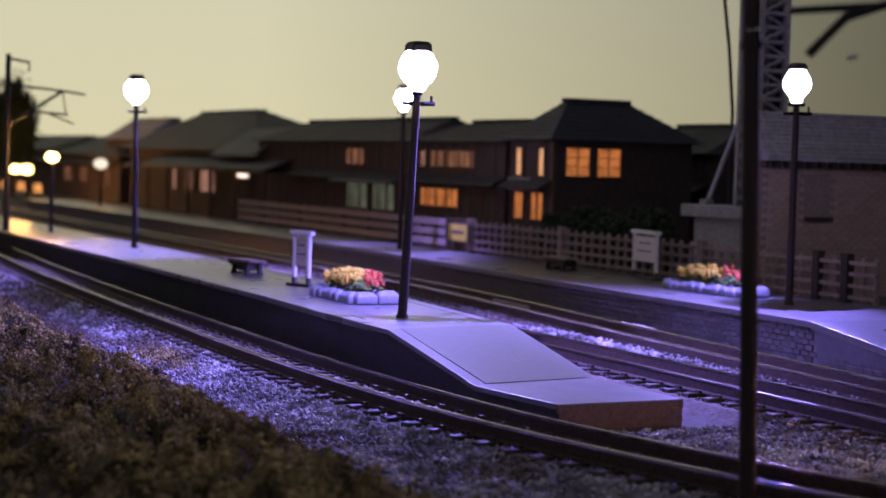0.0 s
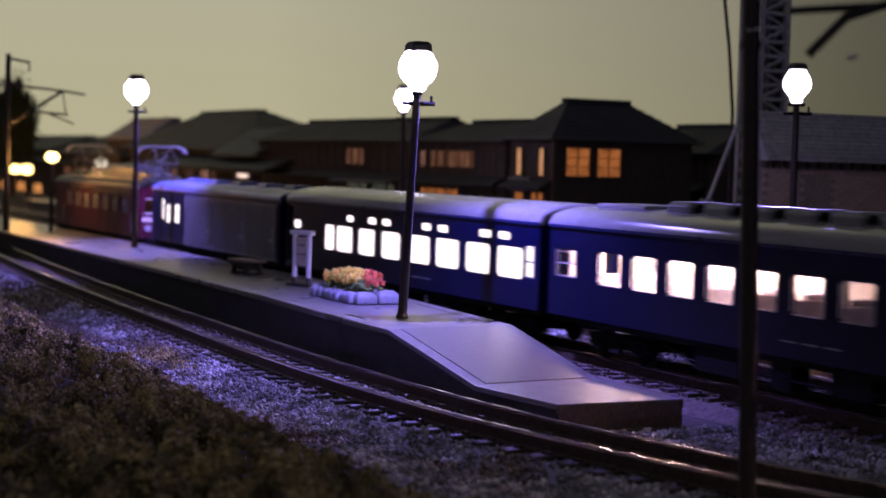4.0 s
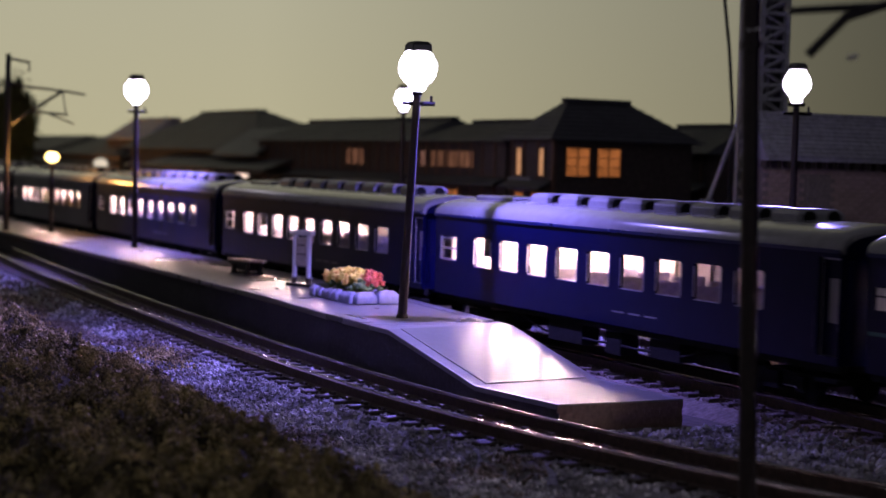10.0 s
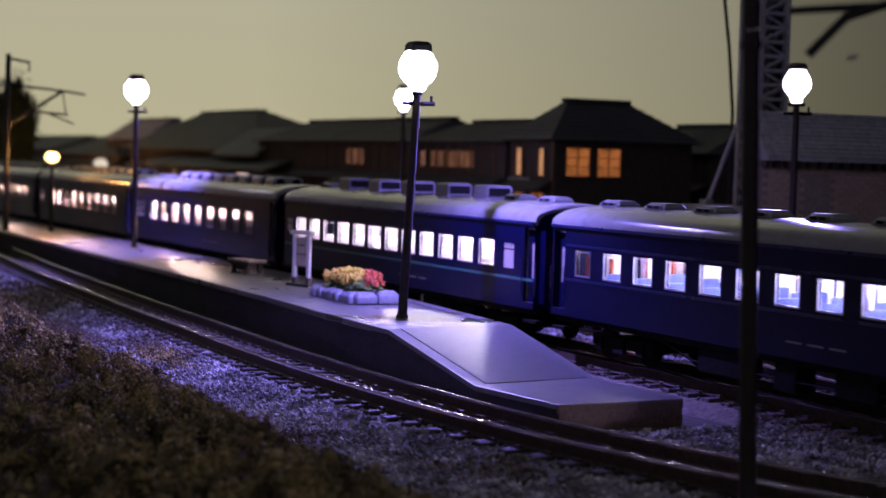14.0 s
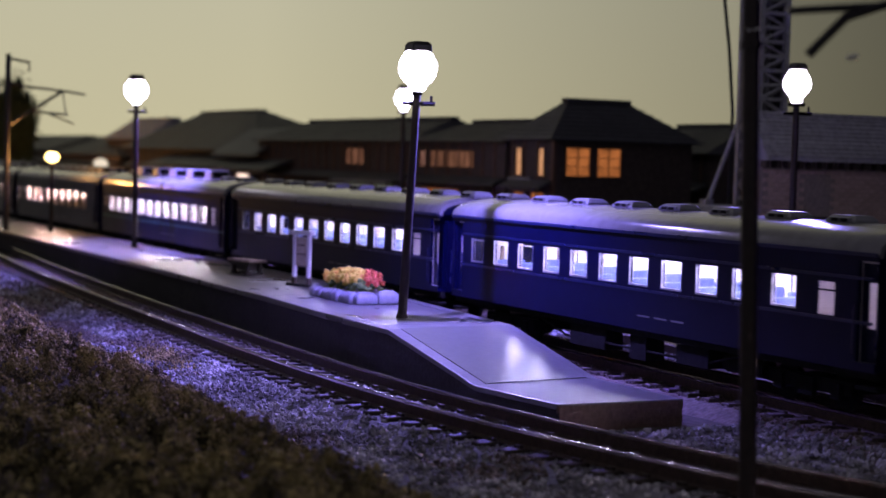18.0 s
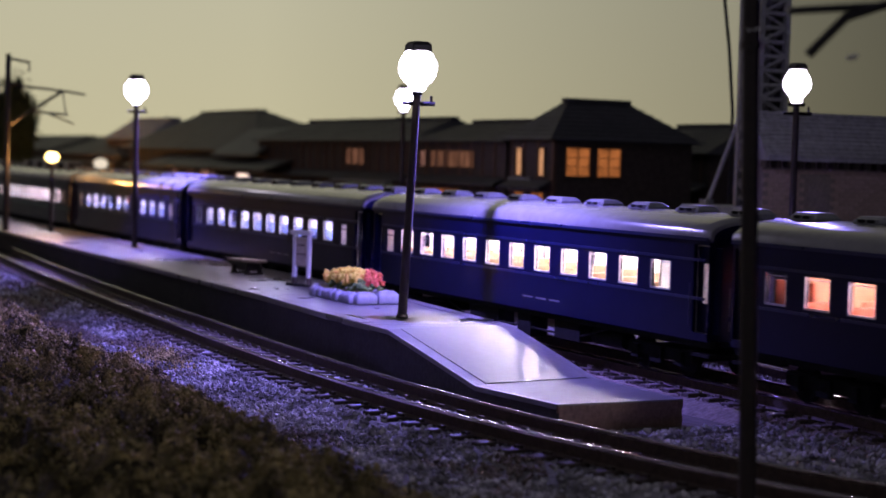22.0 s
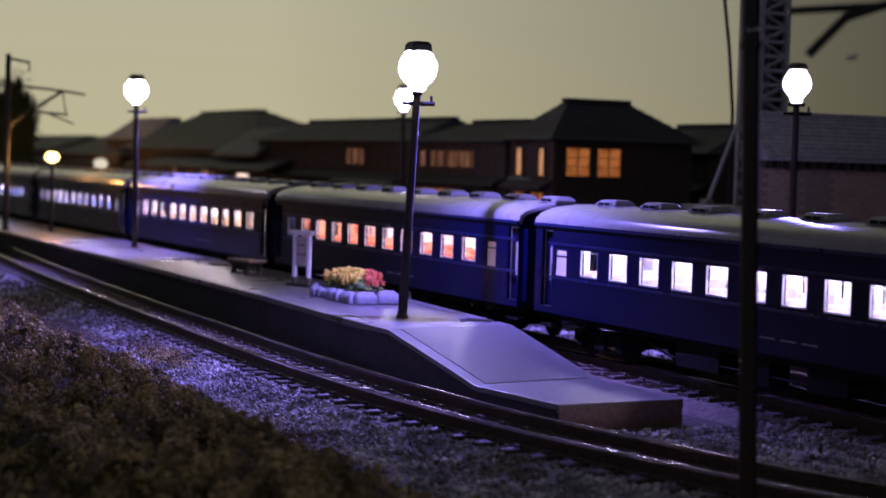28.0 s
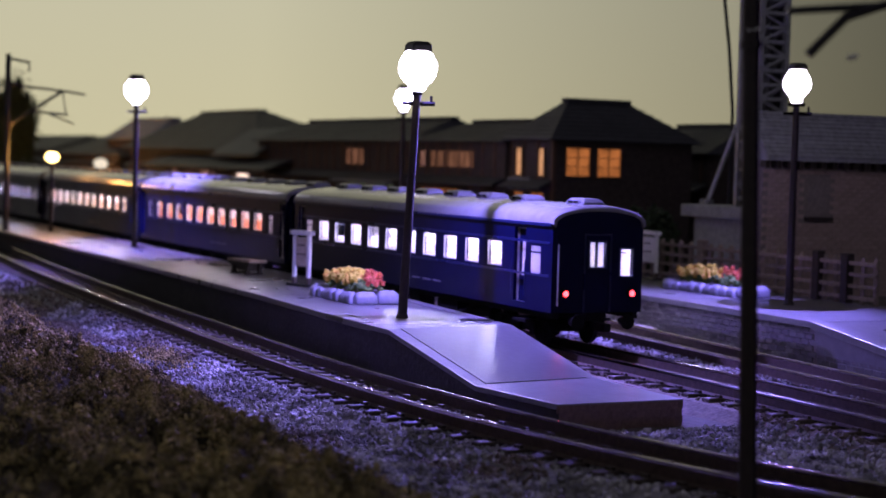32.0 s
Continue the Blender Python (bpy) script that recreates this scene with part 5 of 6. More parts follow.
def make_mast_left():
    top = thing("catenary_mast", "thin dark catenary mast with a bracket arm", "mast")
    x, y = -372.0, -36.0
    part("mast", Geo().tube((x, y, 5), (x, y, 66), 1.1, 0.9, 10), M["darkmetal"], top)
    a = Geo()
    a.line([(x, y, 64.5), (x, y + 7.2, 63.4), (x, y + 7.2, 60.2)], 0.5)
    part("upper_arm", a, M["darkmetal"], top)
    b = Geo()
    b.line([(x, y, 55.5), (x, y + 19, 54.0), (x, y + 27, 53.0)], 0.45).line([(x, y, 41), (x, y + 8, 46.6), (x, y + 19, 54)], 0.6)
    b.line([(x, y + 8, 46.4), (x, y + 21, 45.8)], 0.45).line([(x, y + 14, 46), (x, y + 23, 42.6)], 0.35)
    b.line([(x, y + 19, 53.6), (x, y + 20.4, 46)], 0.25)
    part("bracket_arm", b, M["darkmetal"], top)


make_mast_left()


def make_bracket_mast():
    """A second pole of the overhead line, out of which a bracket arm reaches over the track."""
    top = thing("catenary_bracket_mast", "dark catenary pole with a slanting bracket arm over the curved track", "mast")
    part("mast", Geo().tube(BM[0], BM[1], 0.9, 0.8, 12), M["post"], top, smooth=40)
    part("bracket_arm", Geo().line(BM[2:6], 0.42, 8), M["darkmetal"], top)
    part("brace", Geo().line(BM[6:9], 0.34, 8), M["darkmetal"], top)
    # This white rod is added for a short glint beside the bracket.
    part("insulator", Geo().tube(BM[9], BM[10], 0.2, n=8), M["white"], top, "short white rod in place of a bright glint")


BM = [(125.4, -54.6, -4), (125.2, -54.4, 62), (125.2, -54.4, 46.6), (121.4, -62.4, 47.7), (120.0, -65.5, 46.5), (118.8, -68.4, 43.2),
      (125.2, -54.4, 50.6), (121.4, -62.4, 47.6), (117.8, -70.0, 46.9), (120.3, -65.4, 43.0), (120.6, -64.6, 43.2)]
make_bracket_mast()


def make_tree(x, y, h, w, label, n=2600, name="tree"):
    top = thing(name, label, "tree", at(x, y, 2.0))
    r = np.random.RandomState(int(abs(x)) % 97)
    part("trunk", Geo().tube((0, 0, 0), (0.5, 0.3, h * 0.5), w * 0.07, w * 0.035, 8), M["post"], top)
    for k in range(5):
        u = k * 1.26
        part("limb", Geo().tube((0.3, 0.2, h * (0.25 + 0.06 * k)), (math.cos(u) * w * 0.3, math.sin(u) * w * 0.3, h * (0.45 + 0.09 * k)), w * 0.025, w * 0.01, 6), M["post"], top)
    d = r.normal(size=(n, 3))
    d /= np.linalg.norm(d, axis=1)[:, None]
    rad = r.rand(n) ** 0.4
    lump = 0.78 + 0.3 * np.sin(d[:, 0] * 5 + x) * np.cos(d[:, 2] * 6 + 1) + 0.12 * r.normal(size=n)
    p = d * (rad * lump)[:, None] * np.array([w / 2, w / 2, h * 0.42])[None] + np.array([0, 0, h * 0.58])[None]
    part("crown", flakes(p, r.uniform(0.5, 1.4, n) * max(1, w / 26), "crown", M["leaf"], r), None, top)


def make_shrub(x, y, h, w):
    top = thing("shrub", "low dark green shrub behind the fence", "shrub", at(x, y, 2.5), "shrubs behind the fence")
    r = np.random.RandomState(int(abs(x * 3)) % 89)
    part("stem", Geo().tube((0, 0, 0), (0, 0, h * 0.5), 0.6, 0.4, 6), M["post"], top)
    n = 900
    d = r.normal(size=(n, 3))
    d /= np.linalg.norm(d, axis=1)[:, None]
    lump = 0.8 + 0.3 * np.sin(d[:, 0] * 6 + x) * np.cos(d[:, 2] * 5)
    p = d * (r.rand(n) ** 0.4 * lump)[:, None] * np.array([w / 2, w / 2, h / 2])[None] + np.array([0, 0, h / 2])[None]
    part("foliage", flakes(p, r.uniform(0.5, 1.2, n), "foliage", M["leaf"], r), None, top)


make_tree(-925, 80, 82, 36, "tall dark tree at the far end of the station", 5200)
for x, y, h, w in ((-214, 96, 18, 15), (-201, 100, 21, 18), (-188, 99, 18, 16), (-176, 103, 22, 18), (-222, 98, 13, 11), (-165, 98, 15, 13)):
    make_shrub(x, y, h, w)


def make_street_lamp(x, y, z, r, label, power, z0=5.0, globe="amber"):
    top = thing("street_lamp", label, "street lamp", group="amber street lamps")
    part("post", Geo().tube((x, y, z0), (x, y, z - r * 0.8), 0.8, 0.6, 8), M["post"], top)
    gl = part("globe", Geo().ball((x, y, z), r, r * 0.8, 14, 10), M[globe], top, "glowing globe", smooth=True)
    gl.visible_shadow = False
    part("cap", Geo().tube((x, y, z + r * 0.75), (x, y, z + r), r * 0.7, r * 0.3, 10), M["post"], top)
    li = bpy.data.lights.new("street_lamp_bulb", "POINT")
    li.energy, li.color, li.shadow_soft_size = power, (1.0, 0.45, 0.12), 1.0 * MM
    b = new("bulb", li)
    b.parent = top
    b.location = Vector((x, y, z)) * MM


make_street_lamp(-364.5, -22, 30.8, 2.4, "slim street lamp with a glowing amber globe", 0.022)
make_street_lamp(-655, 70, 26.9, 3.6, "slim street lamp with a dim pale globe by the station", 0.006, globe="dimglobe")
make_street_lamp(-785, 60, 21.6, 3.6, "slim street lamp with a glowing amber globe further along", 0.03)
make_street_lamp(-816, 60, 21.2, 3.4, "slim street lamp with amber globe in the station forecourt", 0.03)


# ---- the train ----
HW = 9.4          # half the width of a coach
Z_SILL, Z_EAVE, Z_TOP = 6.7, 22.5, 26.2


def side_geo(length, openings, y, t=0.7, z0=Z_SILL, z1=Z_EAVE):
    """A side wall from x = -length to 0 with rectangular openings (x0, x1, z0, z1)."""
    g = Geo()
    xs = sorted({-length, 0.0, *[o[0] for o in openings], *[o[1] for o in openings]})
    zs = sorted({z0, z1, *[o[2] for o in openings], *[o[3] for o in openings]})
    ys = (y, y - math.copysign(t, y))
    nx, nz = len(xs) - 1, len(zs) - 1
    solid = {}
    for i in range(nx):
        for k in range(nz):
            cx, cz = (xs[i] + xs[i + 1]) / 2, (zs[k] + zs[k + 1]) / 2
            solid[i, k] = not any(o[0] < cx < o[1] and o[2] < cz < o[3] for o in openings)
    ids = {}

    def vid(i, j, k):
        if (i, j, k) not in ids:
            ids[i, j, k] = len(g.v)
            g.v.append((xs[i], ys[j], zs[k]))
        return ids[i, j, k]
    for (i, k), on in solid.items():
        if not on:
            continue
        for j in (0, 1):
            g.f.append((vid(i, j, k), vid(i + 1, j, k), vid(i + 1, j, k + 1), vid(i, j, k + 1)))
        for di, dk, c in ((-1, 0, ((i, k), (i, k + 1))), (1, 0, ((i + 1, k), (i + 1, k + 1))), (0, -1, ((i, k), (i + 1, k))), (0, 1, ((i, k + 1), (i + 1, k + 1)))):
            if not solid.get((i + di, k + dk), False):
                (p, q), (r, s) = c
                g.f.append((vid(p, 0, q), vid(r, 0, s), vid(r, 1, s), vid(p, 1, q)))
    return g


def roof_prof(hw, z0, z1, n=14, t=0.6):
    out = []
    for i in range(n + 1):
        w = math.pi * i / n
        out.append((-hw * math.cos(w), z0 + (z1 - z0) * math.sin(w) ** 0.72))
    inn = [(y * 0.94, z - t) for y, z in out[::-1]]
    return out + inn


def rounded_pane(w, h, r=0.7):
    pts = []
    for cx, cz, a0 in ((w / 2 - r, h - r, 0), (-w / 2 + r, h - r, 90), (-w / 2 + r, r, 180), (w / 2 - r, r, 270)):
        for k in range(4):
            a = radians(a0 + 30 * k)
            pts.append((cx + r * math.cos(a), cz + r * math.sin(a)))
    return pts


def make_bogie(parent, x):
    bog = part("bogie", Geo().box(x - 9.5, x + 9.5, -6.6, -5.4, 2.4, 4.4).box(x - 9.5, x + 9.5, 5.4, 6.6, 2.4, 4.4).box(x - 1.8, x + 1.8, -6.6, 6.6, 2.2, 4.6)
               .box(x - 1.6, x + 1.6, -7.2, -6.4, 1.6, 4.2).box(x - 7.6, x - 5.6, -7.2, -6.4, 1.8, 4.0).box(x + 5.6, x + 7.6, -7.2, -6.4, 1.8, 4.0),
               M["under"], parent, "black bogie frame")
    for dx in (-6.6, 6.6):
        w = Geo()
        w.tube((x + dx, -5.2, 2.85), (x + dx, 5.2, 2.85), 0.6, n=8)
        for s in (-1, 1):
            w.tube((x + dx, s * 4.3, 2.85), (x + dx, s * 5.2, 2.85), 2.85, n=18)
        part("wheelset", w, M["under"], bog)


def openings_of(kind):
    """The window openings (x0, x1, z0, z1, sort) of each sort of coach, measured from its rear end."""
    lo, hi = 13.9, 18.5
    if kind == "big":                      # nine wide windows, a divided one in front
        return ([(-129.6, -122.2, 13.6, 18.3, "divided")] + [(-114.6 + 10.92 * k, -114.6 + 10.92 * k + 7.5, 12.9, 18.6, "round") for k in range(9)]
                + [(-6.2, -3.4, 12.4, 18.6, "door")])
    if kind == "diner":
        shift = 4.0
        big = [(-111.2, -105.2), (-104.0, -94.4), (-90.9, -81.7), (-78, -68.1), (-63.4, -53.2), (-50.3, -39.6), (-36.6, -26.3), (-23.2, -12.7)]
        top = [(-98.2, -93.9), (-85.8, -81.0), (-78, -73.2), (-57.5, -52.8), (-49.9, -44.8), (-31.1, -25.8), (-23.1, -18.0)]
        return ([(a + shift, b + shift, 11.9, 17.7, "round") for a, b in big] + [(a + shift, b + shift, 18.9, 20.4, "upper") for a, b in top]
                + [(-7.6, -4.4, 12.4, 18.2, "divided"), (-130.5, -129, 12.0, 18.5, "door"), (-127.6, -122.8, 16.0, 18.0, "upper")])
    if kind == "striped":
        return ([(-130.6, -126.2, 15.2, 18.2, "milky")] + [(-124.0 + 9.0 * k, -124.0 + 9.0 * k + 6.7, 13.7, 18.6, "square") for k in range(12)]
                + [(-14.8, -10.4, 13.7, 18.4, "milky"), (-5.4, -2.6, 12.2, 18.8, "door")])
    if kind == "plain":                    # eleven windows, a small one at the rear
        return ([(-123.6, -118.4, lo, hi, "closet")] + [(-123.9 + 9.8 * k, -123.9 + 9.8 * k + 5.9, lo, hi, "square") for k in range(1, 11)]
                + [(-15.2, -11.4, 13.6, 18.2, "milky"), (-5.6, -3.0, 12.4, 18.6, "door"), (-130.6, -128.4, 12.4, 18.6, "door")])
    if kind == "turned":                   # the small one in front
        return ([(-125.0, -120.9, 13.6, 18.2, "milky")] + [(-116.9 + 9.8 * k, -116.9 + 9.8 * k + 5.9, lo, hi, "square") for k in range(11)]
                + [(-5.6, -3.0, 12.4, 18.6, "door"), (-130.6, -128.4, 12.4, 18.6, "door")])
    # the last coach
    return ([(-124.4, -120.4, 13.6, 18.2, "milky")] + [(-115.4 + 9.72 * k, -115.4 + 9.72 * k + 5.9, lo, hi, "square") for k in range(10)]
            + [(-16.2, -13.6, 12.6, 19.2, "door"), (-10.9, -7.0, 13.4, 18.4, "milky"), (-128.6, -126.4, 12.4, 18.6, "door")])


def make_coach(kind, label, light, seat, lining, vents, spread, last=False):
    top = thing("passenger_coach", label, "train coach", group="coaches of the train")
    end = -2.6 if last else -2.4
    ops = openings_of(kind)
    holes = [(o[0] - 0.9, o[1] + 0.9, 7.9, 21.5) if o[4] == "door" else o[:4] for o in ops]
    for s in (-1, 1):
        g = Geo()
        sg = side_geo(131.9, holes, s * HW)
        g.v = [(min(max(x, -131.9), end), y, z) for x, y, z in sg.v]
        g.f = sg.f
        wall = part("side_wall", g, M["blue"], top, "deep blue painted side")
        lin = side_geo(131.0, holes, s * (HW - 0.72), 0.1)
        lin.v = [(min(max(x, -131.0), end - 0.9), y, z) for x, y, z in lin.v]
        part("wall_lining", lin, M[lining], wall, "light inner lining")
        for (a, b, z0, z1, sort) in ops:
            w, h = b - a, z1 - z0
            mid = (a + b) / 2
            ya = s * (HW - 0.32)
            if sort == "milky":
                part("window_pane", Geo().box(a, b, ya - 0.1, ya + 0.1, z0, z1), M["milky"], wall, "milky glass pane")
                part("window_frame", Geo().box(a, b, ya - 0.2, ya + 0.2, z1 - 1.3, z1 - 1.05), M["blue"], wall)
            elif sort == "closet":
                pn = part("window_pane", Geo().box(a, b, ya - 0.06, ya + 0.06, z0, z1), M["glass"], wall)
                pn.visible_shadow = False
                yc = s * (HW - 3.2)
                part("closet_wall", Geo().box(a - 1.5, b + 2.2, yc - 0.2, yc + 0.2, 7.8, 17.3), M["closet_red" if vents == "low_red" else "closet_brown"], wall, "inner wall close behind the window")
            elif sort == "door":
                yd = s * (HW - 1.3)
                dr = part("door", Geo().box(a - 2.2, a, yd - 0.2, yd + 0.2, 7.85, 21.15).box(b, b + 2.2, yd - 0.2, yd + 0.2, 7.85, 21.15)
                          .box(a, b, yd - 0.2, yd + 0.2, 7.85, z0).box(a, b, yd - 0.2, yd + 0.2, z1, 21.15), M["blue"], wall, "narrow recessed side door")
                pn = part("door_pane", Geo().box(a, b, yd - 0.05, yd + 0.05, z0, z1), M["milky"], dr, "lit milky pane")
                for q in (a - 1.3, b + 1.3):
                    part("hand_rail", Geo().tube((q, s * (HW + 0.3), 9.0), (q, s * (HW + 0.3), 15.5), 0.1, n=6), M["belt"], dr)
                part("step", Geo().box(a - 1, b + 1, min(s * (HW - 2), s * (HW - 0.2)), max(s * (HW - 2), s * (HW - 0.2)), 4.2, 4.7), M["under"], dr)
            else:
                pn = part("window_pane", Geo().box(a, b, ya - 0.06, ya + 0.06, z0, z1), M["blind" if kind == "diner" else "glass" if s < 0 else "inner"], wall)
                pn.visible_shadow = False
            if sort == "round" or (sort == "upper" and w > 4):
                c = Geo()
                q = rounded_pane(w, h, (0.7 if kind == "big" else 1.1) if sort == "round" else 0.74)
                ring = [(-w / 2, h), (-w / 2, 0), (w / 2, 0), (w / 2, h)]
                for i, (cx, cz) in enumerate(((w / 2, h), (-w / 2, h), (-w / 2, 0), (w / 2, 0))):
                    arc = q[4 * i:4 * i + 4]
                    n0 = len(c.v)
                    y0, y1 = ya - 0.28, ya + 0.28
                    c.v += [(mid + cx, y, z0 + cz) for y in (y0, y1)]
                    for px, pz in arc:
                        c.v += [(mid + px, y0, z0 + pz), (mid + px, y1, z0 + pz)]
                    for k in range(3):
                        m0 = n0 + 2 + 2 * k
                        c.f += [(n0, m0, m0 + 2), (n0 + 1, m0 + 3, m0 + 1), (m0, m0 + 1, m0 + 3, m0 + 2)]
                part("window_frame", c, M["blue"], wall)
            if kind == "big" and sort == "round":
                yo = s * (HW - 0.05)
                part("window_edge", Geo().box(a + 0.5, b - 0.5, yo - 0.1, yo + 0.1, z0, z0 + 0.18).box(b - 0.16, b, yo - 0.1, yo + 0.1, z0 + 0.5, z1 - 0.5).box(a, a + 0.12, yo - 0.1, yo + 0.1, z0 + 0.5, z1 - 0.5),
                     M["silver"], wall, "thin silver window edge")
            if sort in ("square", "divided", "closet"):
                f = Geo()
                yo = s * (HW + 0.02)
                f.box(a, b, min(yo, yo - s * 0.3), max(yo, yo - s * 0.3), z0 - 0.05, z0 + 0.22)
                f.box(a, b, min(yo, yo - s * 0.3), max(yo, yo - s * 0.3), z1 - 0.42, z1 - 0.3)
                f.box(a, a + 0.16, min(yo, yo - s * 0.3), max(yo, yo - s * 0.3), z0, z1)
                f.box(b - 0.16, b, min(yo, yo - s * 0.3), max(yo, yo - s * 0.3), z0, z1)
                if sort == "divided":
                    f.box(a, b, min(yo, yo - s * 0.3), max(yo, yo - s * 0.3), (z0 + z1) / 2 - 0.15, (z0 + z1) / 2 + 0.15)
                part("window_frame", f, M["silver"], wall, "thin silver window frame")
        if kind in ("plain", "turned", "last"):
            for z in (13.2, 19.15):
                part("belt_rail", Geo().box(-127, end - 1.0, s * HW - 0.16, s * HW + 0.16, z - 0.22, z + 0.22), M["belt"], wall, "raised belt rail")
        if kind == "striped":
            part("stripe", Geo().box(-131.6, end - 0.2, s * HW - 0.05, s * HW + 0.05, 11.75, 12.25), M["stripe"], wall, "thin pale green stripe")
        for k in range(3):
            part("lettering_bar", Geo().box(-62 + 5 * k, -58.4 + 5 * k, s * HW - 0.03, s * HW + 0.03, 8.9, 9.2), M["greyvan"], wall)
    # ends
    for x, o in ((-131.9, -1), (end, 1)):
        a, b = sorted((x, x - 0.8 * o))
        e = part("end_wall", Geo().box(a, b, -HW + 0.72, -2.6, Z_SILL, Z_EAVE).box(a, b, 2.6, HW - 0.72, Z_SILL, Z_EAVE).box(a, b, -2.6, 2.6, 20.4, Z_EAVE)
                 .prism_x(roof_prof(HW - 0.5, Z_EAVE, Z_TOP - 0.35, 14, 3.6), a, b) if not (last and o == 1) else
                 Geo().box(a, b, -HW + 0.72, -1.7, Z_SILL, Z_EAVE).box(a, b, -1.7, 1.6, Z_SILL, 14.9).box(a, b, -1.7, 1.6, 19.4, Z_EAVE)
                 .box(a, b, 1.6, 4.7, Z_SILL, Z_EAVE).box(a, b, 4.7, 7.3, Z_SILL, 13.3).box(a, b, 4.7, 7.3, 18.2, Z_EAVE).box(a, b, 7.3, HW - 0.72, Z_SILL, Z_EAVE)
                 .prism_x(roof_prof(HW - 0.5, Z_EAVE, Z_TOP - 0.35, 14, 3.6), a, b), M["blue"], top, "blue coach end")
        if not (last and o == 1):
            p, q = sorted((x, x + 0.8 * o))
            part("gangway", Geo().box(p, q, -3.5, -2.3, 6.6, 20.6).box(p, q, 2.3, 3.5, 6.6, 20.6).box(p, q, -2.3, 2.3, 19.4, 20.6), M["under"], e, "black gangway bellows", bevel=0.15)
        else:
            for yy in (-6.9, 6.9):
                lamp = part("tail_light", Geo().tube((x - 0.1, yy, 10.2), (x + 0.9, yy, 10.2), 0.8, 0.72, 14), M["under"], e, "tail light housing")
                part("lens", Geo().ball((x + 0.75, yy, 10.2), 0.56, n=12, m=8), M["tail"], lamp, "glowing red lens", smooth=True)
            for y0, y1, z0, z1 in ((-1.7, 1.6, 14.9, 19.4), (4.7, 7.3, 13.3, 18.2)):
                pn = part("end_window", Geo().box(x - 0.5, x - 0.4, y0, y1, z0, z1), M["glass"], e)
                pn.visible_shadow = False
                fr = Geo().box(x - 0.05, x + 0.15, y0 - 0.3, y0, z0 - 0.3, z1 + 0.3).box(x - 0.05, x + 0.15, y1, y1 + 0.3, z0 - 0.3, z1 + 0.3)
                fr.box(x - 0.05, x + 0.15, y0, y1, z1, z1 + 0.3).box(x - 0.05, x + 0.15, y0, y1, z0 - 0.3, z0)
                part("window_frame", fr, M["belt"], e)
            part("end_door", Geo().box(x - 0.05, x + 0.2, -2.9, -2.6, 6.8, 20.8).box(x - 0.05, x + 0.2, 2.5, 2.8, 6.8, 20.8).box(x - 0.05, x + 0.2, -2.9, 2.8, 20.6, 20.9), M["belt"], e)
            for yy in (-5.2, 5.2):
                part("buffer", Geo().tube((x, yy, 5.2), (x + 2.2, yy, 5.2), 0.7, 0.7, 10).tube((x + 2.2, yy, 5.2), (x + 2.5, yy, 5.2), 1.4, 1.4, 14), M["under"], e)
            part("hand_rail", Geo().line([(x + 0.5, -8.4, 8), (x + 0.5, -8.4, 19)], 0.16), M["silver"], e)
    # roof with rounded ends
    R = Geo()
    prof = roof_prof(HW + 0.25, Z_EAVE, Z_TOP)
    n = len(prof)
    st = [(-132.2, 0.80), (-131.6, 0.93), (-129.5, 0.985), (-126, 1.0), (end - 5.5, 1.0), (end - 2, 0.985), (end + 0.0, 0.93), (end + 0.5, 0.80)]
    for x, k in st:
        R.v += [(x, y, Z_EAVE + (z - Z_EAVE) * k) for y, z in prof]
    for i in range(len(st) - 1):
        R.f += [(i * n + j, i * n + (j + 1) % n, (i + 1) * n + (j + 1) % n, (i + 1) * n + j) for j in range(n)]
    R.f += [tuple(range(n)), tuple(range((len(st) - 1) * n, len(st) * n))]
    rf = part("roof", R, M["roof"], top, "grey curved roof", smooth=50)
    for s in (-1, 1):
        part("gutter", Geo().box(-131.9, end, s * (HW + 0.25) - 0.2, s * (HW + 0.25) + 0.2, Z_EAVE - 0.35, Z_EAVE + 0.2), M["belt"], rf)
    if vents == "boxes":
        for k in range(5):
            x = -110 + 18 * k
            part("cooling_unit", Geo().chip(x - 3.0, x + 3.0, -2.9, 2.9, Z_TOP - 1.6, Z_TOP + 2.5, 0.45), M["roofvent"], rf, "grey box-shaped cooling unit", bevel=0.2)
            part("cooling_grille", Geo().box(x + 3.0, x + 3.1, -2.3, 2.3, Z_TOP + 0.3, Z_TOP + 1.9), M["under"], rf)
            part("unit_foot", Geo().box(x - 3.6, x + 3.6, -3.3, 3.3, Z_TOP - 1.4, Z_TOP - 0.1), M["roofvent"], rf)
        vx, vy, shape = [-124, -26, -12], (0,), "low"
    elif vents == "domes":
        vx, vy, shape = [-98.3 + 10.85 * k for k in range(8)], (0,), "dome"
        part("raised_panel", Geo().chip(-124, -108, -4.5, 4.5, Z_TOP - 1.2, Z_TOP + 0.5, 0.4), M["roof"], rf, "flat raised roof panel")
    elif vents == "none":
        vx, vy, shape = [], (0,), "low"
    else:
        vx, vy, shape = ([-120 + 15 * k for k in range(7)] + [-8.0] if last else [-125 + 15 * k for k in range(9)]), (0,), "low"
    me_low = Geo().chip(-3.3, 3.3, -2.2, 2.2, -0.6, 0.95, 0.75).box(-2.3, 2.3, -2.4, 2.4, -0.2, 0.6).mesh("ventilator", M["roofvent"], bevel=0.15)
    me_dome = Geo().chip(-3.6, 3.2, -4.2, 4.2, -1.4, 1.5, 0.7).mesh("ventilator", M["roofvent"], bevel=0.2)
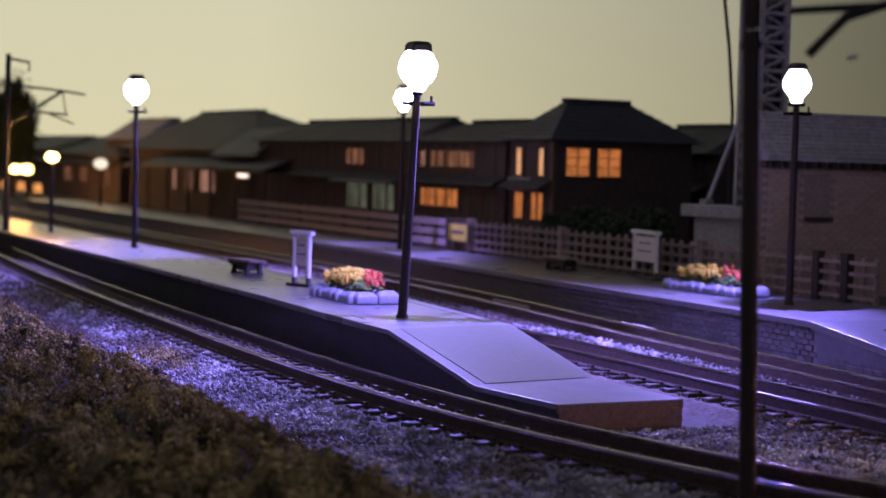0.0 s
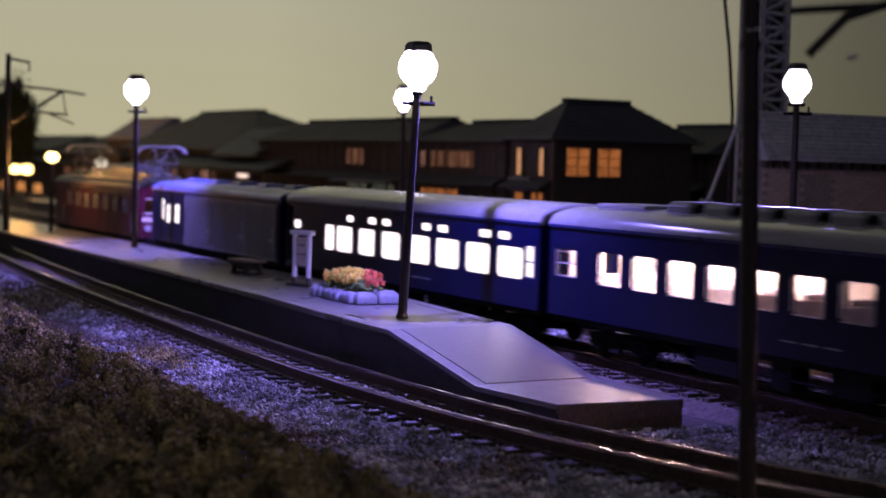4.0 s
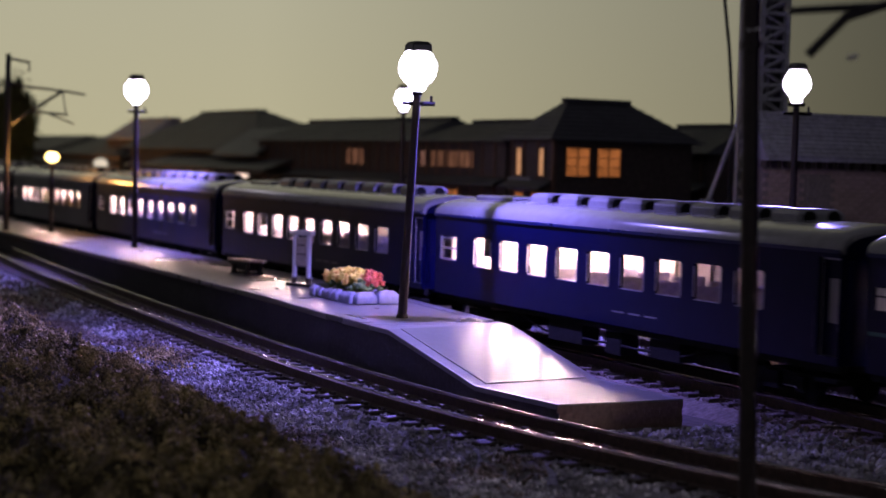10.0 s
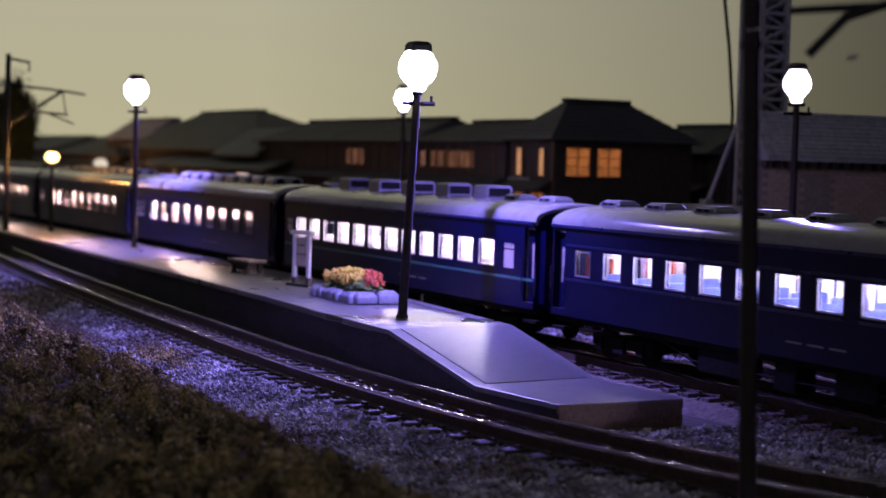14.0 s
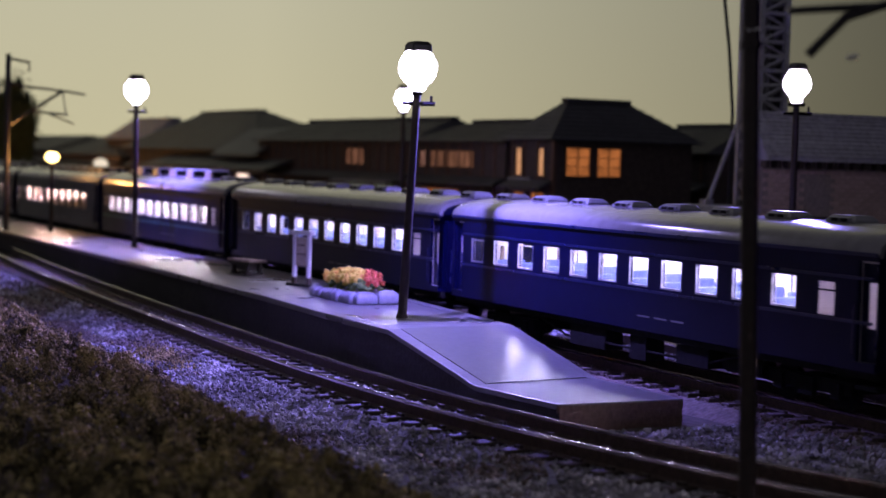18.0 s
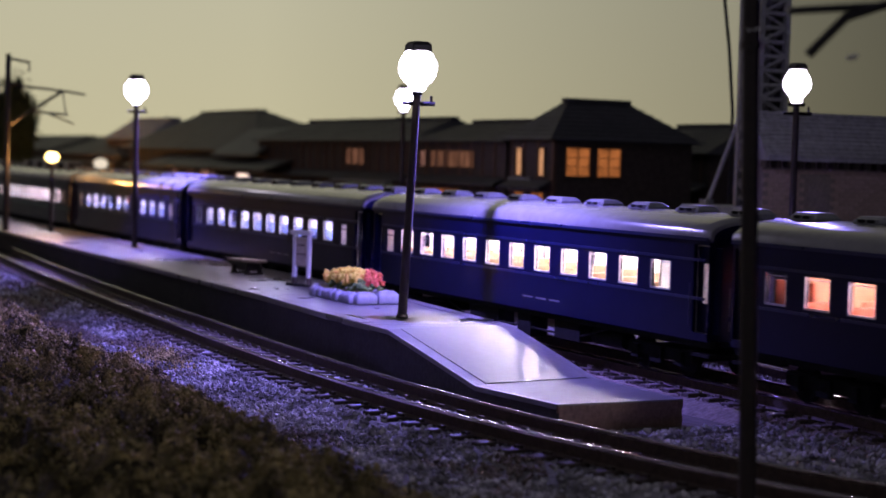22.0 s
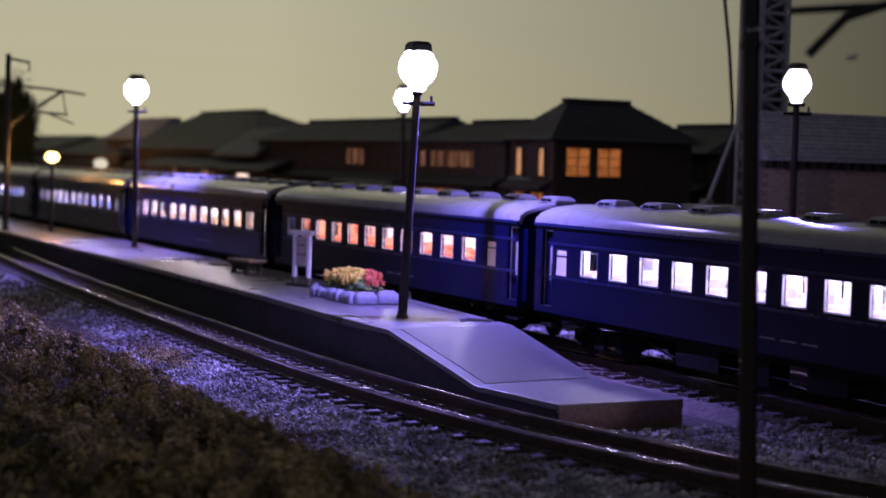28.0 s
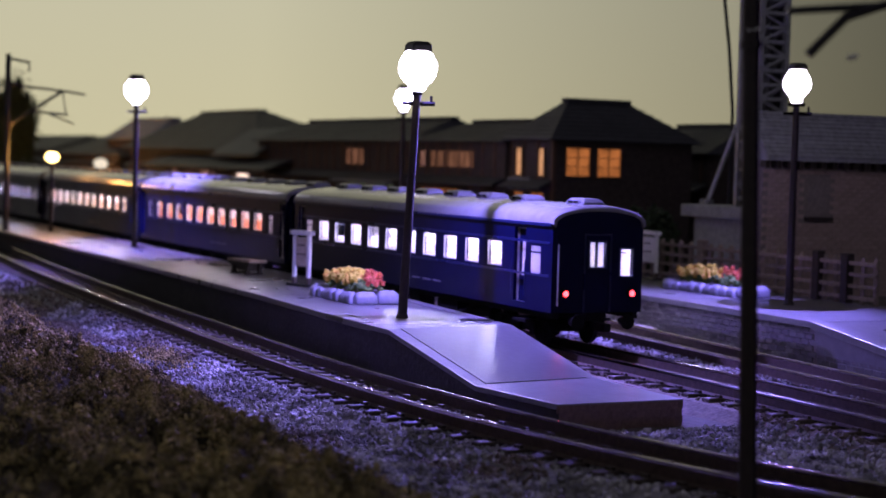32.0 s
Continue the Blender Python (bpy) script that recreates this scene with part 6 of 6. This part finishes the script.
    me_fan = Geo().tube((3.1, -2.2, 0.1), (3.4, -2.2, 0.1), 1.15, n=12).tube((3.1, 2.2, 0.1), (3.4, 2.2, 0.1), 1.15, n=12).box(3.6, 7.0, -5.2, -4.2, -1.5, -0.5).mesh("fan_grille", M["under"])
    me_slot = Geo().box(-1.9, -0.2, -2.46, -2.39, 0.0, 0.5).box(0.2, 1.9, -2.46, -2.39, 0.0, 0.5).box(2.7, 2.85, -1.6, 1.6, 0.0, 0.55).mesh("vent_slot", M["under"])
    for x in vx:
        for y in vy:
            z = Z_TOP + (0.05 if y == 0 else -0.25)
            part("ventilator", me_low if shape == "low" else me_dome, None, rf, where=at(x, y, z))
            if shape == "low":
                part("vent_slot", me_slot, None, rf, where=at(x, y, z))
            if shape == "dome":
                part("fan_grille", me_fan, None, rf, where=at(x, y, z))
    # floor, frame and gear below
    part("floor", Geo().box(-131, end - 0.8, -HW + 0.7, HW - 0.7, 7.0, 7.8), M[lining], top, "coach floor")
    uf = part("underframe", Geo().box(-131.6, end, -8.6, -7.6, 5.6, 6.9).box(-131.6, end, 7.6, 8.6, 5.6, 6.9).box(-131.6, end, -2, 2, 5.2, 6.9), M["under"], top, "black underframe")
    for x, l, d in ((-86, 12, 3.6), (-66, 5, 4.0), (-52, 9, 3.2)):
        part("equipment_box", Geo().chip(x, x + l, -8.2, -4.6, 5.6 - d, 5.6, 0.2), M["under"], uf)
    for y in (-7.9, 7.9):
        part("truss_rod", Geo().line([(-98, y, 5.6), (-88, y, 3.2), (-44, y, 3.2), (-34, y, 5.6)], 0.22), M["under"], uf)
    part("air_tank", Geo().tube((-40, -6.2, 3.9), (-30, -6.2, 3.9), 1.5, 1.5, 12), M["under"], uf, smooth=40)
    make_bogie(top, -112)
    make_bogie(top, -20)
    part("coupler", Geo().box(-134.2, -131, -0.7, 0.7, 3.6, 5.0).box(end - 0.8, 1.4, -0.7, 0.7, 3.6, 5.0), M["under"], top)
    # inside: light strip, ceiling, seats and partitions
    part("ceiling", Geo().box(-130.8, end - 1.0, -HW + 0.8, HW - 0.8, 21.2, 21.6), M[lining], top)
    a, b = spread
    if light:
        part("ceiling_light", Geo().box(a, b, -0.9, 0.9, 20.75, 21.15), M[light], top, "glowing ceiling light strip")
    for x in (-126.2 if kind != "plain" else -117.6, -17.6 if kind != "big" else -13.0):
        part("partition", Geo().box(x, x + 0.5, -HW + 0.9, -1.6, 7.8, 21.2).box(x, x + 0.5, 1.6, HW - 0.9, 7.8, 21.2), M["inner_brown" if seat == "seat_red" else lining], top)
    sm = Geo().box(-0.6, 0.6, 0.0, 6.2, 0, 7.0).box(-3.2, 3.2, 0, 6.2, 0, 3.2).mesh("seat", M[seat], bevel=0.25)
    for (p, q, z0, z1, sort) in ops:
        if sort in ("square", "round"):
            for y in (-8.2, 2.0):
                part("seat", sm, None, top, where=at(p - 1.4, y, 7.8))
    return top


def make_van():
    top = thing("baggage_van", "baggage van with grey panelled sides and deep blue ends", "train van")
    L = 112.6
    win = [(-103.4, -100.2, 13.4, 19.4), (-98.6, -94.2, 12.6, 18.0), (-90.2, -85.0, 12.8, 18.2)]
    for s in (-1, 1):
        w = part("side_wall", side_geo(L, win, s * HW, 0.7, Z_SILL, 22.2), M["blue"], top, "deep blue side")
        for a, b, z0, z1 in win:
            p = part("window_pane", Geo().box(a, b, s * (HW - 0.4) - 0.05, s * (HW - 0.4) + 0.05, z0, z1), M["blind"], w, "brightly lit window blind")
            p.visible_shadow = False
            part("window_frame", Geo().box(a, b, s * HW - 0.1, s * HW + 0.1, 15.8, 16.0), M["silver"], w)
        for a, b in ((-78.4, -53.0), (-52.4, -25.4), (-24.8, -2)):
            pn = part("grey_panel", Geo().box(a, b, min(s * HW, s * (HW + 0.4)), max(s * HW, s * (HW + 0.4)), 7.4, 20.8), M["greyvan"], w, "grey grooved sliding panel", bevel=0.1)
            for k in range(1, 14):
                x = a + (b - a) * k / 14
                part("groove_strip", Geo().box(x - 0.12, x + 0.12, s * (HW + 0.4) - 0.06, s * (HW + 0.4) + 0.1, 7.6, 20.6), M["greyvan"], pn)
            part("end_bars", Geo().box(a + 0.2, a + 0.5, s * (HW + 0.42) - 0.1, s * (HW + 0.5) + 0.1, 7.8, 20.4).box(b - 0.6, b - 0.3, s * (HW + 0.42) - 0.1, s * (HW + 0.5) + 0.1, 7.8, 20.4), M["silver"], pn, "worn steel end bars")
            part("latch", Geo().box(b - 4.5, b - 1.5, s * (HW + 0.42) - 0.1, s * (HW + 0.5) + 0.1, 11.6, 12.2).box(b - 2.2, b - 1.8, s * (HW + 0.42) - 0.1, s * (HW + 0.5) + 0.1, 9.8, 15.6), M["silver"], pn, "steel latch bars")
        part("ledge", Geo().box(-79.4, -1.8, s * HW - 0.3, s * HW + 0.6, 20.8, 21.2), M["vanroof"], w)
        part("sill_board", Geo().box(-79.4, -1.8, s * HW - 0.3, s * HW + 0.7, 6.9, 8.0), M["steelgrey"], w, "pale lower sill board")
        part("door_recess", Geo().box(-105.0, -104.7, s * HW - 0.1, s * HW + 0.12, 7.0, 20.8).box(-92.9, -92.6, s * HW - 0.1, s * HW + 0.12, 7.0, 20.8), M["belt"], w, "door outline")
    for x, o in ((-L, -1), (0, 1)):
        a, b = sorted((x, x - 0.8 * o))
        part("end_wall", Geo().box(a, b, -HW + 0.7, HW - 0.7, Z_SILL, 22.2).prism_x(roof_prof(HW - 0.4, 22.2, 24.6, 12, 2.4), a, b), M["blue"], top)
    rf = part("roof", Geo().prism_x(roof_prof(HW + 0.3, 22.2, 25.0), -L - 0.4, 0.4), M["vanroof"], top, "dark blue arched roof", smooth=50)
    for k in range(5):
        part("ventilator", Geo().chip(-100 + 21 * k, -92 + 21 * k, -3, 3, 24.4, 25.9, 0.7), M["vanroof"], rf, bevel=0.15)
    part("floor", Geo().box(-L + 1, -1, -HW + 0.7, HW - 0.7, 7, 7.8), M["inner"], top)
    part("partition", Geo().box(-82, -81.4, -HW + 0.8, HW - 0.8, 7.8, 21.6), M["inner"], top)
    part("ceiling_light", Geo().box(-110, -84, -1, 1, 20.8, 21.2), M["warm_bulb"], top, "glowing ceiling light strip")
    part("underframe", Geo().box(-L, 0, -8.6, -7.4, 5.4, 6.9).box(-L, 0, 7.4, 8.6, 5.4, 6.9).box(-70, -46, -8, -4, 2, 5.4), M["under"], top)
    make_bogie(top, -94)
    make_bogie(top, -20)
    part("coupler", Geo().box(-1, 2, -0.7, 0.7, 3.6, 5.0), M["under"], top)
    return top


def make_pantograph(parent, x):
    z = 24.4
    p = part("pantograph", Geo().box(x - 6, x + 6, -4.6, -3.8, z + 1.0, z + 1.6).box(x - 6, x + 6, 3.8, 4.6, z + 1.0, z + 1.6).box(x - 6, x - 5.2, -3.8, 3.8, z + 1.0, z + 1.6)
             .box(x + 5.2, x + 6, -3.8, 3.8, z + 1.0, z + 1.6), M["steelgrey"], parent, "grey steel pantograph")
    for s in (-1, 1):
        part("frame_arm", Geo().line([(x - 2.5, s * 4, z + 1.5), (x - 7.5, s * 3.4, z + 5.6), (x - 1.0, s * 2.8, z + 10.2)], 0.3)
             .line([(x + 2.5, s * 4, z + 1.5), (x + 7.5, s * 3.4, z + 5.6), (x + 1.0, s * 2.8, z + 10.2)], 0.3), M["steelgrey"], p)
        part("spring", Geo().tube((x - 4, s * 2.2, z + 1.9), (x + 4, s * 2.2, z + 1.9), 0.55, n=8), M["palesteel"], p)
    part("cross_brace", Geo().line([(x - 7.5, -3.4, z + 5.6), (x - 1, 2.8, z + 10.2)], 0.2).line([(x + 7.5, -3.4, z + 5.6), (x + 1, 2.8, z + 10.2)], 0.2)
         .line([(x - 7.5, 3.4, z + 5.6), (x - 2.5, -4, z + 1.5)], 0.2).line([(x + 7.5, 3.4, z + 5.6), (x + 2.5, -4, z + 1.5)], 0.2)
         .line([(x - 7.5, -3.4, z + 5.6), (x - 7.5, 3.4, z + 5.6)], 0.25).line([(x + 7.5, -3.4, z + 5.6), (x + 7.5, 3.4, z + 5.6)], 0.25), M["steelgrey"], p)
    sh = Geo()
    for d in (-1.5, 1.5):
        sh.line([(x + d, -8.2, z + 8.6), (x + d, -7.2, z + 10.2), (x + d, -5.4, z + 10.9), (x + d, 5.4, z + 10.9), (x + d, 7.2, z + 10.2), (x + d, 8.2, z + 8.6)], 0.42, 8)
    part("contact_shoe", sh.line([(x - 1.5, -4, z + 10.7), (x + 1.5, -4, z + 10.7)], 0.3).line([(x - 1.5, 4, z + 10.7), (x + 1.5, 4, z + 10.7)], 0.3), M["palesteel"], p, "pale contact shoe")
    for a in (-1, 1):
        for b in (-4.2, 4.2):
            part("insulator", Geo().tube((x + a * 5.4, b, z - 1.0), (x + a * 5.4, b, z + 1.0), 0.75, 0.6, 10), M["roofgreen"], p, "green glazed insulator")


def make_loco():
    top = thing("electric_locomotive", "wine red electric locomotive with two raised pantographs", "locomotive")
    XF, XR = -122.6, -9.6
    win = [(-32.0 - 12.5 * k, -22.0 - 12.5 * k, 13.7, 19.0) for k in range(7)] + [(-16.2, -11.4, 14.0, 19.0), (-121.0, -117.0, 14.0, 19.0)]
    for s in (-1, 1):
        g = side_geo(113.0, [(a - XR, b - XR, c, d) for a, b, c, d in win], s * HW, 0.7, 6.2, 22.2)
        g.v = [(x + XR, y, z) for x, y, z in g.v]
        w = part("side_wall", g, M["red"], top, "wine red side")
        for i, (a, b, z0, z1) in enumerate(win):
            part("window_pane", Geo().box(a, b, s * (HW - 0.4) - 0.06, s * (HW - 0.4) + 0.06, z0, z1), M["reflect_pane"], w, "pane coloured pale grey for its reflection")
            part("window_frame", Geo().box(a - 0.3, a, s * HW - 0.1, s * HW + 0.12, z0 - 0.3, z1 + 0.3).box(b, b + 0.3, s * HW - 0.1, s * HW + 0.12, z0 - 0.3, z1 + 0.3)
                 .box(a, b, s * HW - 0.1, s * HW + 0.12, z1, z1 + 0.3).box(a, b, s * HW - 0.1, s * HW + 0.12, z0 - 0.3, z0), M["red"], w)
            if i < 7:
                lv = part("louvre", Geo().box(a, b, s * HW - 0.1, s * HW + 0.12, 19.7, 21.1), M["steelgrey"], w, "pale framed louvre")
                for k in range(2):
                    part("louvre_slot", Geo().box(a + 0.4, b - 0.4, s * (HW + 0.12) - 0.06, s * (HW + 0.12) + 0.04, 19.85 + 0.62 * k, 20.3 + 0.62 * k), M["under"], lv)
                part("panel_seam", Geo().box(a - 1.35, a - 1.15, s * HW - 0.05, s * HW + 0.1, 6.6, 21.6), M["red"], w)
        part("belt_line", Geo().box(XF + 0.2, XR - 0.2, s * HW - 0.08, s * HW + 0.12, 12.7, 13.0), M["red"], w)
        part("lower_band", Geo().box(XF + 0.2, XR - 0.2, s * HW - 0.08, s * HW + 0.14, 7.2, 7.5), M["red"], w)
        part("gutter", Geo().box(XF, XR, s * HW - 0.2, s * HW + 0.45, 21.9, 22.5), M["silver"], w, "pale gutter line")
        for a in (-20.6, -112.4):
            dr = part("side_door", Geo().box(a, a + 0.25, s * HW - 0.05, s * HW + 0.14, 6.6, 20.6).box(a + 3.4, a + 3.65, s * HW - 0.05, s * HW + 0.14, 6.6, 20.6), M["red"], w, "cab door outline")
            part("hand_rail", Geo().line([(a + 4.4, s * (HW + 0.4), 7.5), (a + 4.4, s * (HW + 0.4), 14)], 0.16), M["silver"], dr)
            part("door_step", Geo().box(a, a + 3.6, min(s * 7.4, s * 9.2), max(s * 7.4, s * 9.2), 3.6, 4.1), M["steelgrey"], dr)
    for x, o in ((XF, -1), (XR, 1)):
        q = x + 1.5 * o                      # the cab front stands proud below and leans back above the belt
        prof = [(x, 6.2), (q, 6.2), (q, 13.4), (q - 0.3 * o, 13.9), (x - 0.4 * o, 13.9)]
        e = part("cab_end", Geo().prism_y(prof, -HW + 0.3, HW - 0.3).box(min(x, x - 0.7 * o), max(x, x - 0.7 * o), -HW + 0.7, -7.4, 13.9, 22.2)
                 .box(min(x, x - 0.7 * o), max(x, x - 0.7 * o), 7.4, HW - 0.7, 13.9, 22.2).box(min(x, x + 0.5 * o), max(x, x + 0.5 * o), -0.7, 0.7, 13.9, 18.8)
                 .box(min(x, x + 0.5 * o), max(x, x + 0.5 * o), -7.4, 7.4, 18.8, 22.2), M["red"], top, "wine red cab end", bevel=0.15)
        for y0, y1 in ((-7.4, -0.7), (0.7, 7.4)):
            part("windscreen", Geo().box(x - 0.35 * o - 0.05, x - 0.35 * o + 0.05, y0, y1, 13.9, 18.8), M["glass"], e, "cab windscreen").visible_shadow = False
            part("windscreen_frame", Geo().box(min(x, x + 0.4 * o), max(x, x + 0.4 * o), y0, y1, 18.4, 18.8).box(min(x, x + 0.4 * o), max(x, x + 0.4 * o), y0, y1, 13.9, 14.3), M["cream"], e, "pale windscreen frame")
        part("cream_band", Geo().box(min(q, q + 0.15 * o), max(q, q + 0.15 * o), -HW + 0.5, HW - 0.5, 11.5, 12.7), M["cream"], e, "cream band across the cab front")
        for yy in (-6.8, 6.8):
            hl = part("headlamp", Geo().tube((q, yy, 9.4), (q + 1.0 * o, yy, 9.4), 1.1, 1.0, 14), M["lensglass"], e, "round headlamp")
            if o == -1:
                part("lens", Geo().tube((q - 0.9, yy, 9.4), (q - 1.06, yy, 9.4), 0.85, 0.8, 14), M["headlight"], hl, "glowing warm lens")
        part("pilot", Geo().box(min(x, q + 0.4 * o), max(x, q + 0.4 * o), -7.5, 7.5, 1.4, 6.2), M["under"], e)
        part("roof_lamp", Geo().tube((q, 0, 23.6), (x - 3 * o, 0, 23.6), 1.2, 1.2, 12), M["lensglass"], e, "roof headlamp")
        part("cab_light", Geo().box(min(x - 6 * o, x - 3 * o), max(x - 6 * o, x - 3 * o), -2, 2, 20.6, 21.0), M["cab_glow"], e, "warm cab ceiling lamp")
        part("cab_wall", Geo().box(min(x - 9 * o, x - 8.4 * o), max(x - 9 * o, x - 8.4 * o), -HW + 0.8, HW - 0.8, 7, 21.6), M["closet_brown"], e)
    rf = part("roof", Geo().prism_x(roof_prof(HW + 0.2, 22.2, 24.2), XF - 0.8, XR + 0.8), M["darkmetal"], top, "dark roof", smooth=50)
    hd = part("equipment_hood", Geo().chip(-65, -31.6, -5.2, 5.2, 23.2, 29.2, 1.3), M["roofvent"], rf, "long pale grey roof hood", bevel=0.3)
    for k in range(4):
        part("hood_rib", Geo().box(-60 + 7.4 * k, -59.6 + 7.4 * k, -5.3, 5.3, 24.0, 28.0), M["roofvent"], hd)
    part("equipment_hood", Geo().chip(-30.6, -20.6, -4.4, 4.4, 23.2, 27.4, 0.9), M["roofvent"], rf, "lower grey roof hood", bevel=0.3)
    for a, b, h, m in ((-74, -67.5, 27.2, "roofgreen"), (-82, -76.5, 26.6, "palesteel"), (-91, -86, 27.6, "palesteel"), (-97, -93.5, 26.4, "roofgreen")):
        part("roof_box", Geo().chip(a, b, -4.0, 0.6, 23.4, h, 0.4), M[m], rf, "small box of roof gear", bevel=0.15)
        part("roof_box", Geo().chip(a + 0.8, b - 0.4, 1.6, 4.2, 23.4, h - 0.8, 0.3), M["palesteel"], rf, bevel=0.15)
    part("roof_pipe", Geo().line([(-118, -6.4, 24.4), (-14, -6.4, 24.4)], 0.35), M["palesteel"], rf)
    for x in (-111.5, -17.5):
        make_pantograph(rf, x)
    part("underframe", Geo().box(XF, XR, -8.8, 8.8, 5, 6.2).box(-76, -56, -8, 8, 1.6, 5), M["under"], top)
    for x in (-101, -66, -31):
        make_bogie(top, x)
    part("coupler", Geo().box(XF - 2, XF, -0.7, 0.7, 3.6, 5).box(XR, -5.0, -0.7, 0.7, 3.6, 5), M["under"], top)
    return top


def lay_platform_blocks():
    """Small grey blocks of the side platform's wall: the nearer ones one by one, the rest joined."""
    me = Geo().chip(-1.2, 1.2, -0.5, 0.5, 0, 0.45, 0.12).mesh("block", M["brick"])
    far = Geo()
    for r in range(7):
        z = -3.6 + 1.12 * r
        x = -330.0 + (1.3 if r % 2 else 0)
        while x < -25.5:
            y = line_y(SIDE_NEAR, x) + 1.62
            a = math.degrees(math.atan2(line_y(SIDE_NEAR, x + 2) - line_y(SIDE_NEAR, x - 2), 4))
            if x > -131:
                part("block", me, None, SIDE_WALL, where=at(x, y, z, 90, 0, a))
            else:
                far.box(x - 1.2, x + 1.2, y - 0.42, y, z - 0.5, z + 0.5)
            x += 2.6
    tagged(part("block_courses", far, M["brick"], SIDE_WALL), kind="stuff")
    for r in range(7):
        z = -3.6 + 1.12 * r
        x = -22.4 + (1.3 if r % 2 else 0)
        while x < 20 and z + 0.6 < 5 - 5.5 * (x + 24) / 44 - 1.2:
            part("block", me, None, SIDE_RAMP, where=at(x, 44.75 - (x + 24) * 0.04, z, 90, 0, -1.8))
            x += 2.6


lay_platform_blocks()

PITCH = 136.0
TRAIN = []
TRAIN.append((make_loco(), -1749.4))
TRAIN.append((make_van(), -1630.6))
TRAIN.append((make_coach("diner", "blue dining coach with wide lit windows and small upper lights", "", "seat_pale", "inner", "none", (-126, -4)), -11 * PITCH + 3.0))
for i in (10, 9, 8, 7, 6):
    TRAIN.append((make_coach("big", "blue passenger coach with wide round-cornered windows, lit pinkish inside", "warm_bulb", "seat_pale", "inner", "domes", (-128, -78)), -i * PITCH))
TRAIN.append((make_coach("striped", "blue coach with a pale green stripe and box-shaped roof units", "pink_led", "seat_pale", "inner", "boxes", (-128, -14)), -5 * PITCH))
for i, kind, seat, lab in ((4, "plain", "seat_blue", "lit cool white over blue seats"), (3, "plain", "seat_blue", "lit cool white inside"), (2, "turned", "seat_brown", "lit warm over brown seats"),
                           (1, "plain", "seat_red", "lit over orange-red seats")):
    TRAIN.append((make_coach(kind, "blue passenger coach with grey roof, " + lab, {1: "soft_led", 2: "pink_led"}.get(i, "cool_led"), seat, "inner", "low_red" if i in (1, 4) else "low", (-128, -5)), -i * PITCH))
TRAIN.append((make_coach("last", "last blue passenger coach with red tail lights at its end", "cool_led", "seat_pale", "inner", "low", (-128, -4), True), 0.0))

# how far the rear end of the train stands along the track, second by second
RUN = [(0.0, 1997.4), (0.5, 1927.1), (1.0, 1858.9), (1.5, 1790.6), (2.0, 1721.4), (2.5, 1655.1), (3.0, 1586.4), (3.5, 1522.7), (4.5, 1397.9), (5.5,
       1276.7), (6.0, 1220.7), (7.0, 1113.5), (8.0, 1020.5), (9.0, 940.2), (10.0, 868.7), (11.0, 801.7), (12.0, 742.6), (13.0, 690.9), (14.0, 645.1), (15.25,
       589.6), (16.5, 534.8), (17.0, 512.3), (18.0, 468.7), (19.0, 424.5), (20.0, 381.6), (21.0, 337.3), (22.0, 292.8), (23.0, 249.7), (24.0, 215.3), (25.0,
       184.9), (26.25, 147.4), (27.5, 109.9), (28.0, 94.8), (29.0, 63.9), (30.0, 33.2), (31.0, 2.2), (32.0, -28.0)]


def rear_at(t):
    """The rear end's place at a time, on a smooth curve through RUN."""
    k = max(0, min(len(RUN) - 2, sum(1 for q in RUN if q[0] <= t) - 1))
    (t0, a), (t1, b) = RUN[k], RUN[k + 1]
    (tp, p), (tn, n) = RUN[max(k - 1, 0)], RUN[min(k + 2, len(RUN) - 1)]
    h = t1 - t0
    m0, m1 = (b - p) / (t1 - tp) * h, (n - a) / (tn - t0) * h
    u = (t - t0) / h
    return a * (2 * u ** 3 - 3 * u * u + 1) + m0 * (u ** 3 - 2 * u * u + u) + b * (3 * u * u - 2 * u ** 3) + m1 * (u ** 3 - u * u)


def on_track(s):
    """The pose of a car whose rear end stands at s along the through track."""
    xa, xb = s - 20.0, s - 112.0
    ya, yb = main_y(xa), main_y(xb)
    slope = (ya - yb) / (xa - xb)
    return at(s, ya + slope * 20.0, 0, 0, 0, math.degrees(math.atan(slope)))


def motions():
    for car, back in TRAIN:
        walk(car, [(k / 4, on_track(rear_at(k / 4) + back)) for k in range(129)])


motions()
